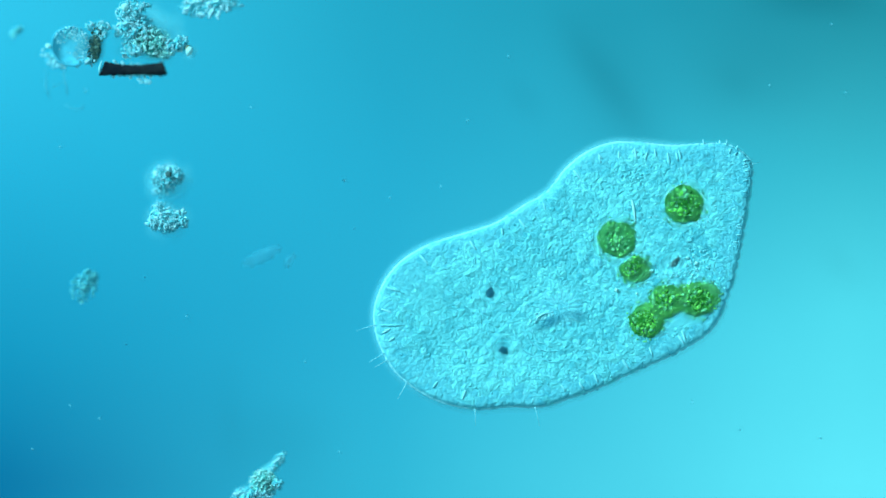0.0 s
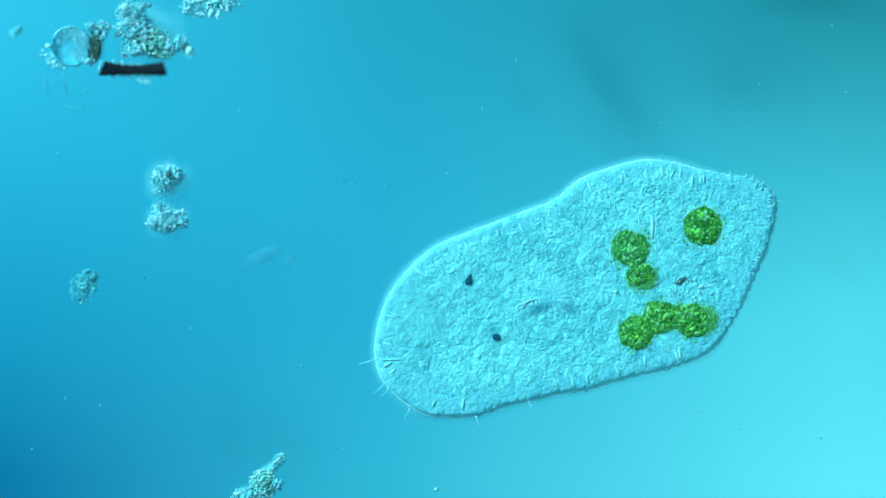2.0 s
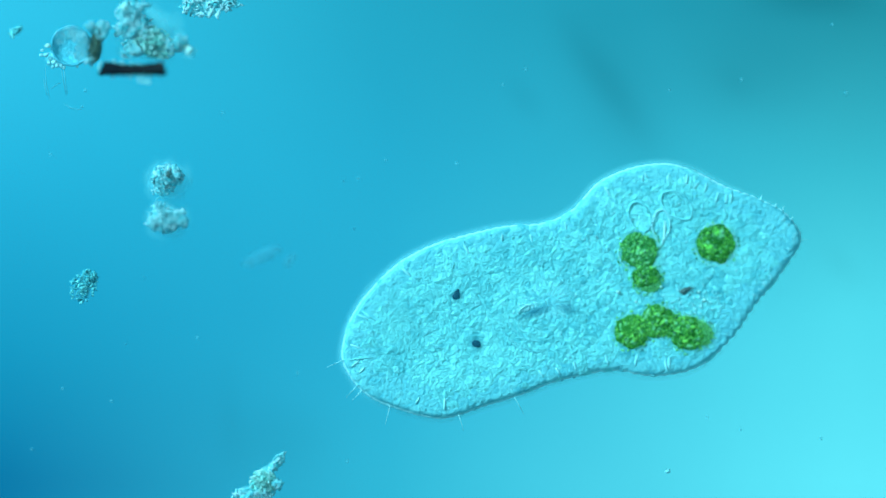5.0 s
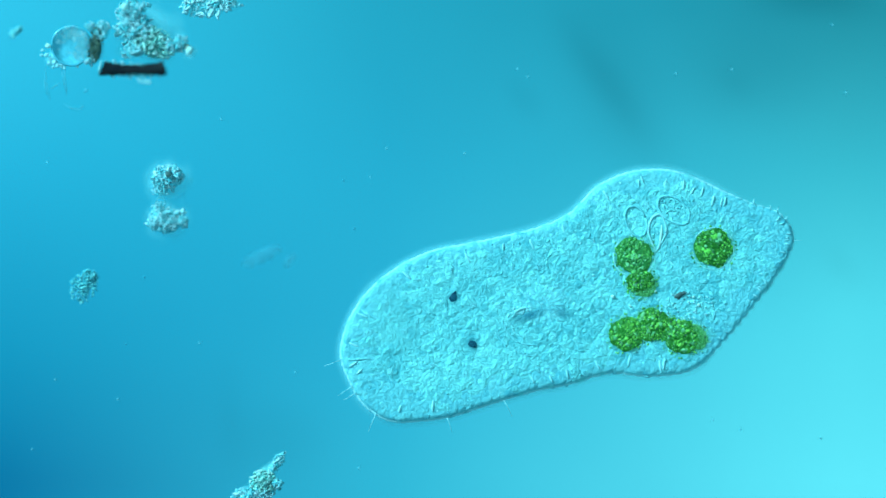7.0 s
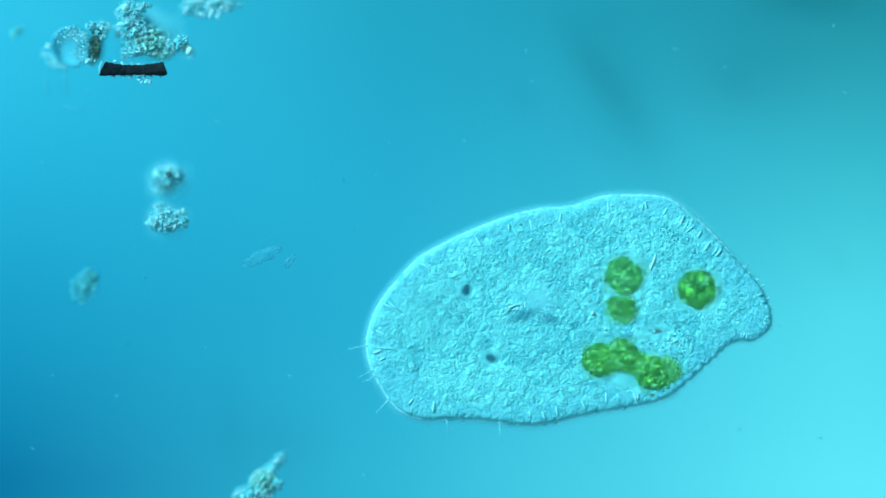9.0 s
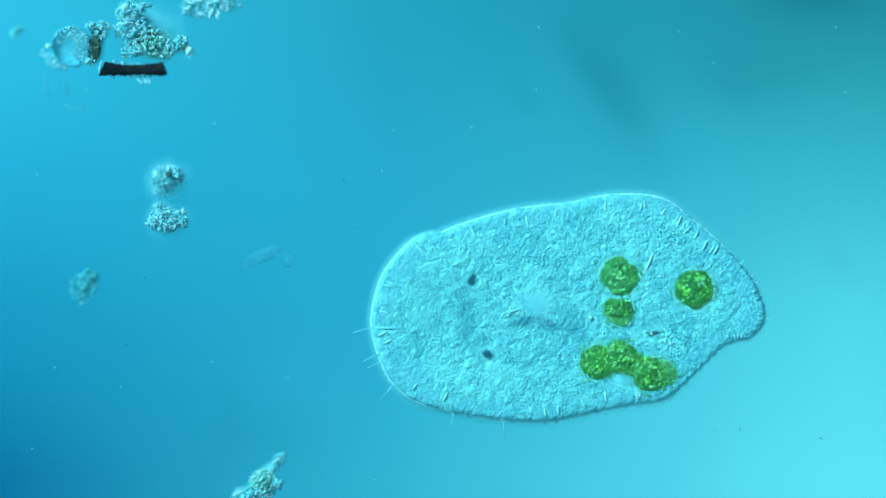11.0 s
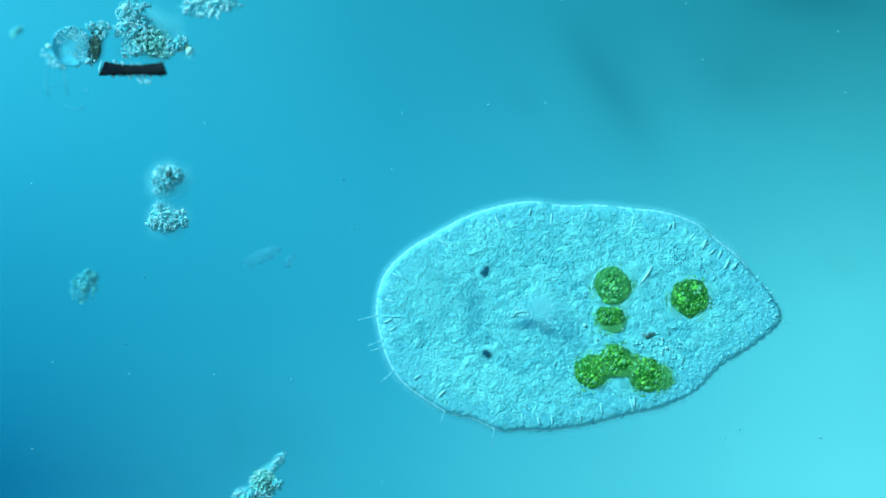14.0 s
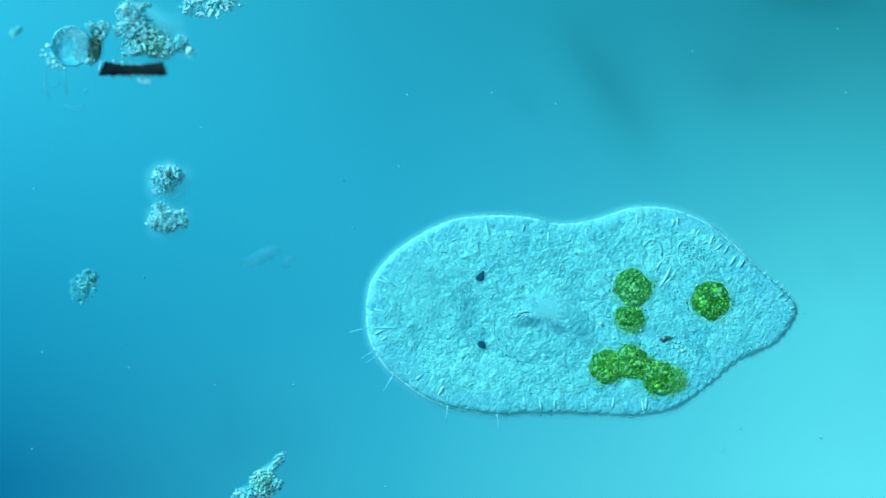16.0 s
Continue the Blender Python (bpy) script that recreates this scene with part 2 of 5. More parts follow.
def bead(bm, x, y, z, rx, ry, rz, turn=0.0, rough=0.0, sub=1, seed=0.0, slot=0):
    """A rounded lump of micrometre size added to a bmesh."""
    m = Matrix.Translation((x * U, y * U, z * U)) @ Matrix.Rotation(turn, 4, "Z") @ Matrix.Diagonal((rx * U, ry * U, rz * U, 1))
    made = bmesh.ops.create_icosphere(bm, subdivisions=sub, radius=1.0)["verts"]
    if slot:
        for v in made:
            for f in v.link_faces:
                f.material_index = slot
    for v in made:
        k = 1 + rough * noise.noise(v.co * 1.7 + Vector((seed, x * 0.13, y * 0.13)))
        v.co = m @ (v.co * k)


def tube(bm, points, radii, sides=6):
    """A round strand through the points, micrometres, with a radius at each."""
    rings = []
    pts = [Vector(p) * U for p in points]
    for i, p in enumerate(pts):
        way = (pts[min(i + 1, len(pts) - 1)] - pts[max(i - 1, 0)]).normalized()
        side = way.cross(Vector((0, 0, 1)))
        side = side.normalized() if side.length > 1e-6 else Vector((1, 0, 0))
        up = side.cross(way)
        rings.append([bm.verts.new(p + (side * math.cos(a) + up * math.sin(a)) * radii[i] * U)
                      for a in (2 * math.pi * k / sides for k in range(sides))])
    for a, b in zip(rings, rings[1:]):
        for k in range(sides):
            bm.faces.new((a[k], a[(k + 1) % sides], b[(k + 1) % sides], b[k]))
    bm.faces.new(rings[0][::-1])
    bm.faces.new(rings[-1])


def pad(radius, high, power, grain, size, seed, rings=14, around=44):
    """A flat-topped rounded pad that stands on z = 0, with a granular top."""
    bm = bmesh.new()
    top = bm.verts.new((0, 0, high * U))
    last = None
    shift = Vector((seed * 3.1, seed * 1.7, seed * 0.9))
    for i in range(1, rings + 1):
        rho = math.sin(0.5 * math.pi * i / rings) if i > rings * 0.6 else i / rings * 0.81 / 0.6
        rho = min(rho, 1.0)
        z = high * max(0.0, 1 - rho ** power) ** (1 / power)
        ring = []
        for k in range(around):
            a = 2 * math.pi * k / around
            p = Vector((radius * rho * math.cos(a), radius * rho * math.sin(a), 0))
            lift = grain * (noise.noise(p / size + shift) + 0.45 * noise.noise(p / (size * 0.4) + shift)) if i < rings else 0
            ring.append(bm.verts.new((p.x * U, p.y * U, max(0.0, z + lift * min(1, z / high * 1.2)) * U)))
        for k in range(around):
            b, c = ring[k], ring[(k + 1) % around]
            if last is None:
                bm.faces.new((top, b, c))
            else:
                bm.faces.new((last[k], b, c, last[(k + 1) % around]))
        last = ring
    bm.faces.new(last[::-1])
    return bm


def dome():
    """The upper half of a ball of radius one."""
    bm = bmesh.new()
    made = bmesh.ops.create_icosphere(bm, subdivisions=4, radius=1.0)["verts"]
    bmesh.ops.delete(bm, geom=[v for v in made if v.co.z < -0.02], context="VERTS")
    return bm


FILMS = {m: finish(dome(), "film", m) for m in (HALO, CLOUD, DIM, GREEN, DEEP, MILK, DUSK, SKIN)}


def film(ob, x, y, rx, ry, high, turn=0.0, material=HALO, z=0.2, name="film", label="soft pale film painted as a glow halo"):
    """A soft low film on or under a thing."""
    f = part(name, FILMS[material], material, ob, label)
    f.matrix_basis = Matrix.Translation((x * U, y * U, z * U)) @ Matrix.Rotation(turn, 4, "Z") @ Matrix.Diagonal((rx * U, ry * U, high * U, 1))
    return f


# ---- the setting ----
def sheet(name, material, wide, deep, low, high):
    bm = bmesh.new()
    made = bmesh.ops.create_cube(bm, size=1.0)["verts"]
    for v in made:
        v.co = Vector((v.co.x * wide, v.co.y * deep, low if v.co.z < 0 else high))
    return new(name, finish(bm, name, material, False))


tagged(sheet("glass_slide", GLASS, 5.2, 3.6, -0.10, 0.0), "clear glass microscope slide under a film of water", "slide", kind="structure")
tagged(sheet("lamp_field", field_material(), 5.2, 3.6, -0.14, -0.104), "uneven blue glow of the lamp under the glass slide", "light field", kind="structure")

# ---- the flatworm: outline and inner marks at each moment, micrometres from the middle of the field ----
SHAPES = []


def body_shape(t, outline, marks):
    """The body's outline from the front by the shoulder, the tail and the belly knob, and its marks:
    two eyes, five green meals, the brown grain and the pharynx."""
    SHAPES.append((t, np.array(outline, float).reshape(-1, 2), np.array(marks, float).reshape(-1, 2)))


body_shape(0, [-124, -121, -113, -73, -85, -30, -44, 0, 3, 19, 51, 33, 98, 50, 140, 77, 184, 103, 216, 143, 256, 174, 303, 190, 355, 189, 407, 185, 459, 188, 510, 185, 549, 150, 542, 75, 530, 0, 511, -74, 479, -141, 417, -184, 348, -215, 278, -247, 227, -265, 174, -281, 119, -281, 64, -285, 10, -277, -40, -255, -83, -221, -112, -174],
           [83, -78, 107, -179, 428, 79, 311, 20, 338, -33, 361, -127, 446, -88, 410, -25, 172, -130])
body_shape(0.5, [-124, -124, -113, -75, -86, -32, -45, -1, 2, 18, 50, 33, 98, 49, 140, 76, 185, 102, 217, 141, 258, 171, 305, 188, 357, 186, 409, 183, 460, 186, 511, 184, 548, 148, 542, 73, 530, -2, 512, -77, 478, -143, 415, -185, 346, -216, 276, -247, 224, -265, 172, -279, 117, -282, 63, -287, 9, -279, -41, -258, -85, -224, -112, -177],
           [72, -75, 98, -173, 428, 79, 312, 21, 338, -34, 361, -128, 445, -88, 411, -24, 169, -128])
body_shape(1, [-124, -141, -113, -91, -88, -46, -49, -10, -4, 15, 46, 31, 95, 45, 142, 69, 187, 93, 225, 128, 269, 155, 317, 176, 368, 173, 418, 167, 467, 176, 515, 177, 548, 138, 545, 62, 528, -14, 514, -91, 473, -153, 407, -192, 334, -221, 261, -247, 210, -261, 157, -271, 105, -285, 54, -300, 2, -289, -49, -275, -91, -240, -115, -193],
           [57, -63, 94, -159, 436, 65, 317, 13, 342, -40, 356, -138, 444, -103, 417, -38, 166, -119])
body_shape(1.5, [-130, -149, -117, -98, -90, -52, -51, -14, -5, 12, 45, 30, 96, 46, 146, 66, 193, 91, 231, 128, 277, 155, 326, 176, 378, 171, 429, 165, 478, 177, 525, 173, 556, 132, 551, 57, 540, -18, 520, -92, 487, -159, 420, -195, 349, -220, 279, -250, 226, -264, 173, -276, 118, -283, 64, -293, 10, -286, -44, -278, -89, -249, -120, -202],
           [55, -68, 102, -170, 444, 61, 322, 9, 344, -40, 355, -141, 444, -107, 419, -41, 161, -117])
body_shape(2, [-122, -182, -114, -126, -92, -74, -56, -29, -12, 7, 40, 29, 93, 49, 147, 69, 199, 90, 243, 125, 296, 145, 352, 159, 404, 156, 454, 143, 506, 133, 557, 123, 593, 85, 580, 12, 552, -58, 519, -125, 473, -183, 405, -212, 331, -229, 259, -250, 210, -257, 162, -269, 112, -280, 65, -296, 16, -300, -34, -294, -77, -267, -110, -230],
           [46, -57, 95, -156, 461, 40, 335, 2, 351, -46, 342, -148, 438, -125, 420, -58, 149, -105])
body_shape(2.5, [-132, -190, -121, -132, -93, -80, -55, -33, -9, 4, 44, 30, 99, 54, 157, 66, 213, 85, 261, 120, 317, 137, 377, 142, 430, 134, 480, 111, 528, 87, 580, 70, 615, 30, 585, -33, 543, -92, 508, -154, 462, -207, 394, -227, 323, -239, 253, -251, 203, -258, 154, -266, 105, -279, 59, -298, 10, -306, -39, -298, -83, -275, -117, -237],
           [37, -67, 90, -157, 475, 10, 343, -7, 357, -55, 331, -157, 431, -148, 423, -79, 148, -100])
body_shape(3, [-148, -167, -133, -109, -97, -60, -49, -22, 3, 8, 60, 28, 118, 45, 179, 53, 229, 81, 270, 124, 328, 143, 389, 148, 441, 132, 490, 109, 540, 85, 591, 64, 623, 22, 592, -40, 549, -97, 506, -155, 458, -207, 390, -224, 318, -230, 249, -241, 198, -257, 150, -278, 98, -293, 46, -302, -7, -301, -58, -290, -104, -261, -136, -218],
           [34, -75, 90, -168, 481, 9, 347, -5, 358, -54, 328, -153, 429, -147, 424, -77, 146, -109])
body_shape(3.5, [-152, -161, -136, -103, -98, -55, -48, -19, 6, 9, 64, 28, 123, 42, 185, 50, 233, 80, 273, 125, 330, 144, 392, 149, 444, 132, 493, 108, 542, 84, 593, 62, 625, 20, 594, -41, 550, -98, 506, -155, 457, -206, 389, -223, 317, -227, 248, -239, 197, -257, 149, -281, 96, -296, 42, -304, -11, -300, -64, -288, -109, -258, -141, -214],
           [34, -75, 89, -169, 481, 9, 347, -4, 358, -52, 334, -145, 428, -147, 425, -76, 146, -111])
body_shape(4, [-161, -175, -147, -114, -111, -63, -64, -22, -8, 9, 52, 28, 113, 42, 177, 48, 230, 71, 273, 116, 330, 143, 393, 150, 446, 133, 496, 107, 549, 85, 601, 64, 633, 19, 597, -41, 552, -99, 511, -160, 457, -207, 387, -226, 313, -221, 242, -230, 193, -247, 143, -266, 92, -285, 41, -301, -12, -304, -64, -290, -111, -264, -148, -226],
           [31, -81, 75, -165, 481, 9, 348, -3, 359, -50, 336, -147, 428, -147, 426, -75, 145, -111])
body_shape(6.5, [-191, -190, -174, -127, -135, -73, -86, -28, -27, 3, 37, 19, 102, 33, 169, 43, 225, 69, 271, 117, 330, 145, 397, 153, 453, 139, 505, 116, 560, 96, 608, 65, 633, 15, 600, -42, 557, -95, 508, -158, 450, -208, 374, -222, 300, -216, 230, -227, 181, -239, 130, -259, 79, -274, 28, -289, -24, -297, -78, -292, -127, -273, -166, -236],
           [18, -84, 52, -168, 486, 9, 350, -3, 359, -50, 333, -145, 428, -145, 426, -75, 134, -116])
body_shape(7, [-183, -182, -166, -121, -129, -69, -78, -29, -20, -2, 43, 11, 106, 24, 169, 40, 224, 65, 270, 110, 327, 137, 392, 142, 445, 128, 495, 105, 547, 83, 599, 63, 623, 15, 592, -49, 547, -108, 498, -166, 444, -214, 370, -227, 295, -222, 224, -241, 171, -251, 118, -266, 67, -282, 15, -298, -38, -306, -93, -306, -139, -279, -168, -233],
           [18, -86, 52, -168, 480, 2, 342, -11, 351, -58, 325, -151, 420, -153, 418, -83, 131, -119])
body_shape(7.5, [-146, -190, -138, -128, -109, -73, -69, -24, -14, 8, 46, 24, 108, 36, 171, 45, 227, 68, 278, 103, 338, 121, 402, 120, 455, 101, 502, 70, 550, 38, 596, 5, 619, -47, 566, -99, 528, -148, 479, -198, 424, -241, 354, -249, 282, -251, 213, -267, 166, -274, 118, -287, 72, -302, 25, -314, -23, -322, -69, -309, -106, -277, -133, -236],
           [15, -70, 69, -168, 471, -29, 334, -26, 336, -77, 301, -168, 396, -179, 400, -110, 123, -110])
body_shape(8, [-134, -187, -121, -126, -92, -70, -56, -17, -3, 16, 56, 39, 117, 50, 181, 54, 240, 73, 298, 95, 361, 102, 423, 91, 469, 63, 511, 27, 548, -12, 584, -60, 597, -118, 572, -150, 535, -150, 500, -185, 425, -250, 339, -273, 272, -270, 207, -283, 159, -287, 112, -297, 65, -309, 19, -320, -29, -326, -75, -312, -107, -277, -128, -234],
           [11, -63, 74, -169, 461, -60, 328, -41, 324, -92, 284, -185, 376, -205, 385, -136, 117, -105])
body_shape(8.5, [-116, -174, -110, -114, -89, -58, -53, -8, -6, 30, 51, 49, 110, 62, 171, 65, 231, 70, 287, 92, 348, 93, 408, 87, 461, 55, 507, 12, 541, -39, 566, -87, 583, -150, 561, -178, 519, -173, 476, -213, 408, -260, 328, -281, 266, -282, 208, -302, 162, -304, 115, -311, 70, -316, 24, -318, -22, -315, -65, -298, -94, -263, -111, -219],
           [24, -54, 87, -180, 454, -72, 324, -48, 317, -98, 278, -192, 368, -215, 377, -147, 120, -107])
body_shape(9, [-136, -158, -118, -103, -84, -57, -43, -15, 7, 14, 59, 38, 113, 58, 170, 72, 227, 77, 282, 94, 339, 97, 397, 91, 447, 58, 491, 16, 534, -30, 570, -74, 584, -133, 552, -164, 515, -167, 468, -208, 400, -263, 329, -282, 267, -292, 205, -307, 158, -314, 109, -310, 61, -304, 13, -303, -35, -304, -79, -286, -109, -249, -131, -205],
           [40, -74, 84, -192, 451, -72, 324, -48, 317, -102, 277, -197, 366, -217, 376, -147, 123, -114])
body_shape(9.2, [-152, -154, -136, -104, -102, -65, -62, -29, -14, 4, 36, 33, 91, 56, 151, 73, 211, 71, 271, 89, 331, 96, 396, 91, 446, 56, 491, 16, 531, -27, 569, -69, 585, -124, 554, -156, 514, -161, 466, -204, 406, -259, 341, -271, 276, -287, 216, -301, 166, -307, 116, -304, 66, -301, 16, -297, -39, -294, -84, -287, -119, -257, -142, -209],
           [44, -73, 78, -189, 454, -71, 323, -47, 316, -102, 279, -195, 368, -215, 376, -146, 121, -115])
body_shape(11.3, [-114, -119, -104, -64, -82, -14, -44, 26, 6, 48, 61, 63, 116, 74, 171, 80, 226, 90, 281, 99, 341, 101, 396, 89, 441, 56, 484, 21, 526, -21, 554, -69, 566, -124, 541, -162, 498, -177, 446, -226, 391, -271, 326, -283, 261, -294, 201, -307, 156, -309, 111, -307, 66, -302, 21, -292, -22, -275, -62, -249, -88, -214, -106, -169],
           [54, -47, 79, -184, 441, -72, 313, -49, 309, -107, 271, -204, 358, -221, 368, -153, 126, -121])
body_shape(11.5, [-95, -125, -88, -70, -63, -19, -26, 24, 18, 57, 71, 75, 125, 86, 182, 90, 237, 95, 292, 104, 349, 104, 403, 91, 449, 62, 487, 23, 522, -20, 546, -71, 554, -125, 524, -163, 478, -199, 423, -256, 371, -289, 308, -299, 246, -312, 186, -329, 142, -332, 99, -324, 56, -316, 16, -299, -21, -277, -53, -247, -76, -209, -91, -168],
           [70, -38, 87, -189, 432, -75, 305, -55, 300, -111, 263, -215, 351, -226, 360, -159, 134, -116])
body_shape(12, [-94, -136, -90, -79, -71, -24, -32, 18, 14, 52, 67, 74, 122, 91, 179, 100, 237, 104, 294, 109, 352, 105, 407, 90, 447, 59, 480, 21, 508, -22, 524, -71, 537, -119, 507, -171, 465, -214, 423, -261, 373, -295, 312, -306, 252, -319, 193, -335, 150, -334, 108, -324, 67, -313, 27, -298, -11, -278, -45, -252, -71, -217, -88, -178],
           [81, -35, 83, -192, 420, -77, 293, -55, 290, -117, 257, -228, 346, -232, 351, -165, 136, -122])
body_shape(12.5, [-93, -141, -91, -83, -75, -27, -34, 16, 12, 51, 65, 74, 120, 93, 178, 105, 236, 108, 294, 112, 353, 105, 408, 89, 445, 57, 477, 20, 502, -23, 516, -70, 530, -117, 503, -169, 463, -215, 424, -263, 374, -297, 314, -308, 254, -322, 195, -337, 153, -334, 111, -324, 71, -312, 31, -297, -6, -278, -41, -254, -69, -221, -86, -183],
           [84, -38, 81, -195, 415, -75, 293, -55, 287, -120, 258, -232, 348, -232, 351, -165, 136, -128])
body_shape(13, [-100, -132, -96, -74, -74, -20, -30, 20, 18, 52, 71, 76, 127, 93, 185, 104, 243, 107, 302, 106, 361, 99, 416, 80, 452, 50, 483, 15, 508, -25, 526, -68, 540, -111, 511, -163, 468, -207, 428, -256, 378, -290, 317, -306, 257, -322, 195, -336, 152, -332, 109, -322, 67, -308, 25, -296, -14, -277, -47, -249, -76, -215, -94, -175],
           [84, -38, 83, -191, 414, -74, 293, -55, 287, -120, 260, -232, 350, -231, 351, -162, 137, -128])
body_shape(13.5, [-111, -117, -102, -59, -71, -9, -22, 25, 28, 55, 82, 78, 139, 93, 198, 102, 257, 104, 315, 95, 374, 85, 428, 64, 464, 39, 495, 7, 523, -28, 549, -66, 562, -108, 527, -158, 478, -199, 437, -250, 382, -282, 320, -301, 259, -321, 195, -332, 150, -328, 104, -320, 60, -305, 15, -294, -26, -274, -58, -240, -88, -205, -105, -162],
           [81, -40, 81, -188, 418, -77, 293, -58, 287, -119, 260, -228, 351, -226, 353, -159, 137, -125])
body_shape(14, [-119, -104, -105, -47, -65, -3, -13, 29, 39, 57, 96, 76, 155, 85, 215, 78, 274, 79, 333, 73, 393, 66, 449, 46, 486, 17, 523, -12, 555, -48, 586, -84, 600, -128, 553, -172, 496, -208, 448, -254, 389, -281, 324, -296, 260, -312, 194, -322, 147, -322, 99, -322, 54, -303, 8, -291, -33, -267, -72, -237, -98, -197, -112, -152],
           [74, -41, 77, -185, 438, -87, 304, -66, 297, -120, 264, -217, 356, -220, 363, -154, 133, -125])
body_shape(14.5, [-124, -117, -118, -56, -79, -7, -25, 25, 27, 57, 88, 69, 151, 72, 211, 58, 271, 65, 333, 65, 395, 64, 454, 48, 493, 22, 527, -12, 562, -46, 602, -71, 623, -113, 583, -167, 519, -200, 465, -246, 403, -278, 334, -295, 264, -298, 194, -303, 148, -308, 101, -311, 56, -299, 11, -286, -33, -271, -73, -245, -101, -206, -118, -163],
           [67, -44, 70, -179, 458, -92, 320, -67, 313, -119, 277, -209, 366, -220, 377, -154, 133, -123])
body_shape(15, [-136, -117, -127, -54, -85, -6, -32, 29, 27, 53, 90, 59, 154, 56, 216, 43, 276, 50, 335, 73, 399, 71, 458, 52, 497, 25, 532, -6, 567, -39, 601, -73, 626, -113, 587, -167, 524, -201, 471, -249, 409, -283, 338, -296, 267, -291, 197, -294, 150, -294, 102, -298, 54, -292, 7, -288, -38, -273, -77, -244, -108, -207, -128, -164],
           [60, -49, 64, -169, 474, -90, 339, -67, 330, -119, 290, -206, 380, -221, 391, -157, 133, -123])
body_shape(15.5, [-136, -120, -128, -57, -89, -8, -35, 29, 24, 53, 87, 59, 152, 57, 214, 44, 275, 51, 334, 73, 399, 72, 458, 52, 497, 25, 533, -6, 568, -40, 603, -73, 627, -113, 590, -167, 527, -200, 472, -248, 411, -284, 340, -297, 268, -293, 197, -294, 151, -294, 103, -297, 56, -292, 9, -286, -35, -271, -74, -242, -106, -208, -128, -166],
           [58, -50, 61, -166, 480, -92, 345, -69, 336, -119, 295, -208, 385, -225, 397, -160, 136, -122])
body_shape(16, [-136, -125, -129, -61, -91, -10, -38, 27, 20, 53, 83, 60, 148, 57, 211, 45, 273, 54, 333, 73, 398, 73, 458, 52, 498, 25, 534, -7, 569, -41, 606, -72, 629, -113, 593, -168, 529, -199, 472, -245, 412, -284, 341, -298, 269, -295, 197, -294, 151, -293, 105, -296, 59, -291, 14, -282, -29, -266, -69, -239, -103, -209, -127, -170],
           [66, -50, 69, -169, 475, -92, 340, -69, 331, -120, 290, -209, 380, -226, 392, -160, 137, -123])
TIMES = [s[0] for s in SHAPES]
CONTROL = [np.vstack((s[1], s[2])) for s in SHAPES]


def bend(src, dst):
    """The smooth bending of the plane that takes the points src to dst (thin plate)."""
    n = len(src)
    d = np.linalg.norm(src[:, None] - src[None], axis=2)
    k = np.where(d > 0, d * d * np.log(d + 1e-9), 0) + 40.0 * np.eye(n)
    p = np.hstack((np.ones((n, 1)), src))
    a = np.block([[k, p], [p.T, np.zeros((3, 3))]])
    w = np.linalg.solve(a, np.vstack((dst, np.zeros((3, 2)))))

    def go(q):
        q = np.atleast_2d(q)
        r = np.linalg.norm(q[:, None] - src[None], axis=2)
        r = np.where(r > 0, r * r * np.log(r + 1e-9), 0)
        return r @ w[:n] + np.hstack((np.ones((len(q), 1)), q)) @ w[n:]
    return go


def ways(points, base):
    """Places and turns of body points, given at TIMES[base], at all the times: two arrays."""
    q = np.atleast_2d(np.array(points, float))
    place, turn = [], []
    for c in CONTROL:
        go = bend(CONTROL[base], c)
        a, bx, by = go(q), go(q + (4, 0)), go(q + (0, 4))
        jx, jy = (bx - a) / 4, (by - a) / 4
        place.append(a)
        turn.append(np.arctan2(jx[:, 1] - jy[:, 0], jx[:, 0] + jy[:, 1]))
    return np.array(place), np.unwrap(np.array(turn), axis=0)


def rim_curve(outline, steps):
    """Points and outward normals along the closed outline, evenly by its stations."""
    n = len(outline)
    s = np.arange(steps) * n / steps
    i = s.astype(int)
    u = (s - i)[:, None]
    a, b, c, d = (outline[(i + k) % n] for k in (-1, 0, 1, 2))
    p = 0.5 * (2 * b + (c - a) * u + (2 * a - 5 * b + 4 * c - d) * u ** 2 + (3 * b - a - 3 * c + d) * u ** 3)
    w = 0.5 * ((c - a) + 2 * (2 * a - 5 * b + 4 * c - d) * u + 3 * (3 * b - a - 3 * c + d) * u ** 2)
    w /= np.linalg.norm(w, axis=1)[:, None]
    return p, np.stack((-w[:, 1], w[:, 0]), 1)


def inside(q, ring):
    x, y = q
    hit = False
    for (ax, ay), (bx, by) in zip(ring, np.roll(ring, -1, axis=0)):
        if (ay > y) != (by > y) and x < (bx - ax) * (y - ay) / (by - ay) + ax:
            hit = not hit
    return hit


HIGH_BODY = 30.0
RIM_RADIUS = 38.0
RIM_COUNT = 132
HOME = TIMES.index(13.0)
worm = thing("flatworm", "translucent pale blue flatworm with green algae in its gut", "flatworm", 0, 0)
KEYED = []  # parts with their poses at TIMES, in the world

# the creeping of the whole body: the middle of its marks and the line from the eyes to the last meal
BODY = []
# the worm creeps low while it is stretched, and rises off the glass as it swells: seconds, micrometres
LIFT_T = [0.0, 0.5, 1.0, 1.5, 2.0, 2.5, 3.0, 4.2, 6.5, 7.0, 7.5, 8.0, 8.5, 9.0, 11.5, 12.5, 13.5, 14.0, 14.5, 15.0, 16.0]
LIFT_Z = [34.0, 38.0, 42.0, 39.0, 27.0, 24.0, 22.0, 19.0, 21.0, 22.0, 33.0, 38.0, 40.0, 42.0, 34.0, 37.0, 35.0, 33.0, 29.0, 27.0, 25.0]
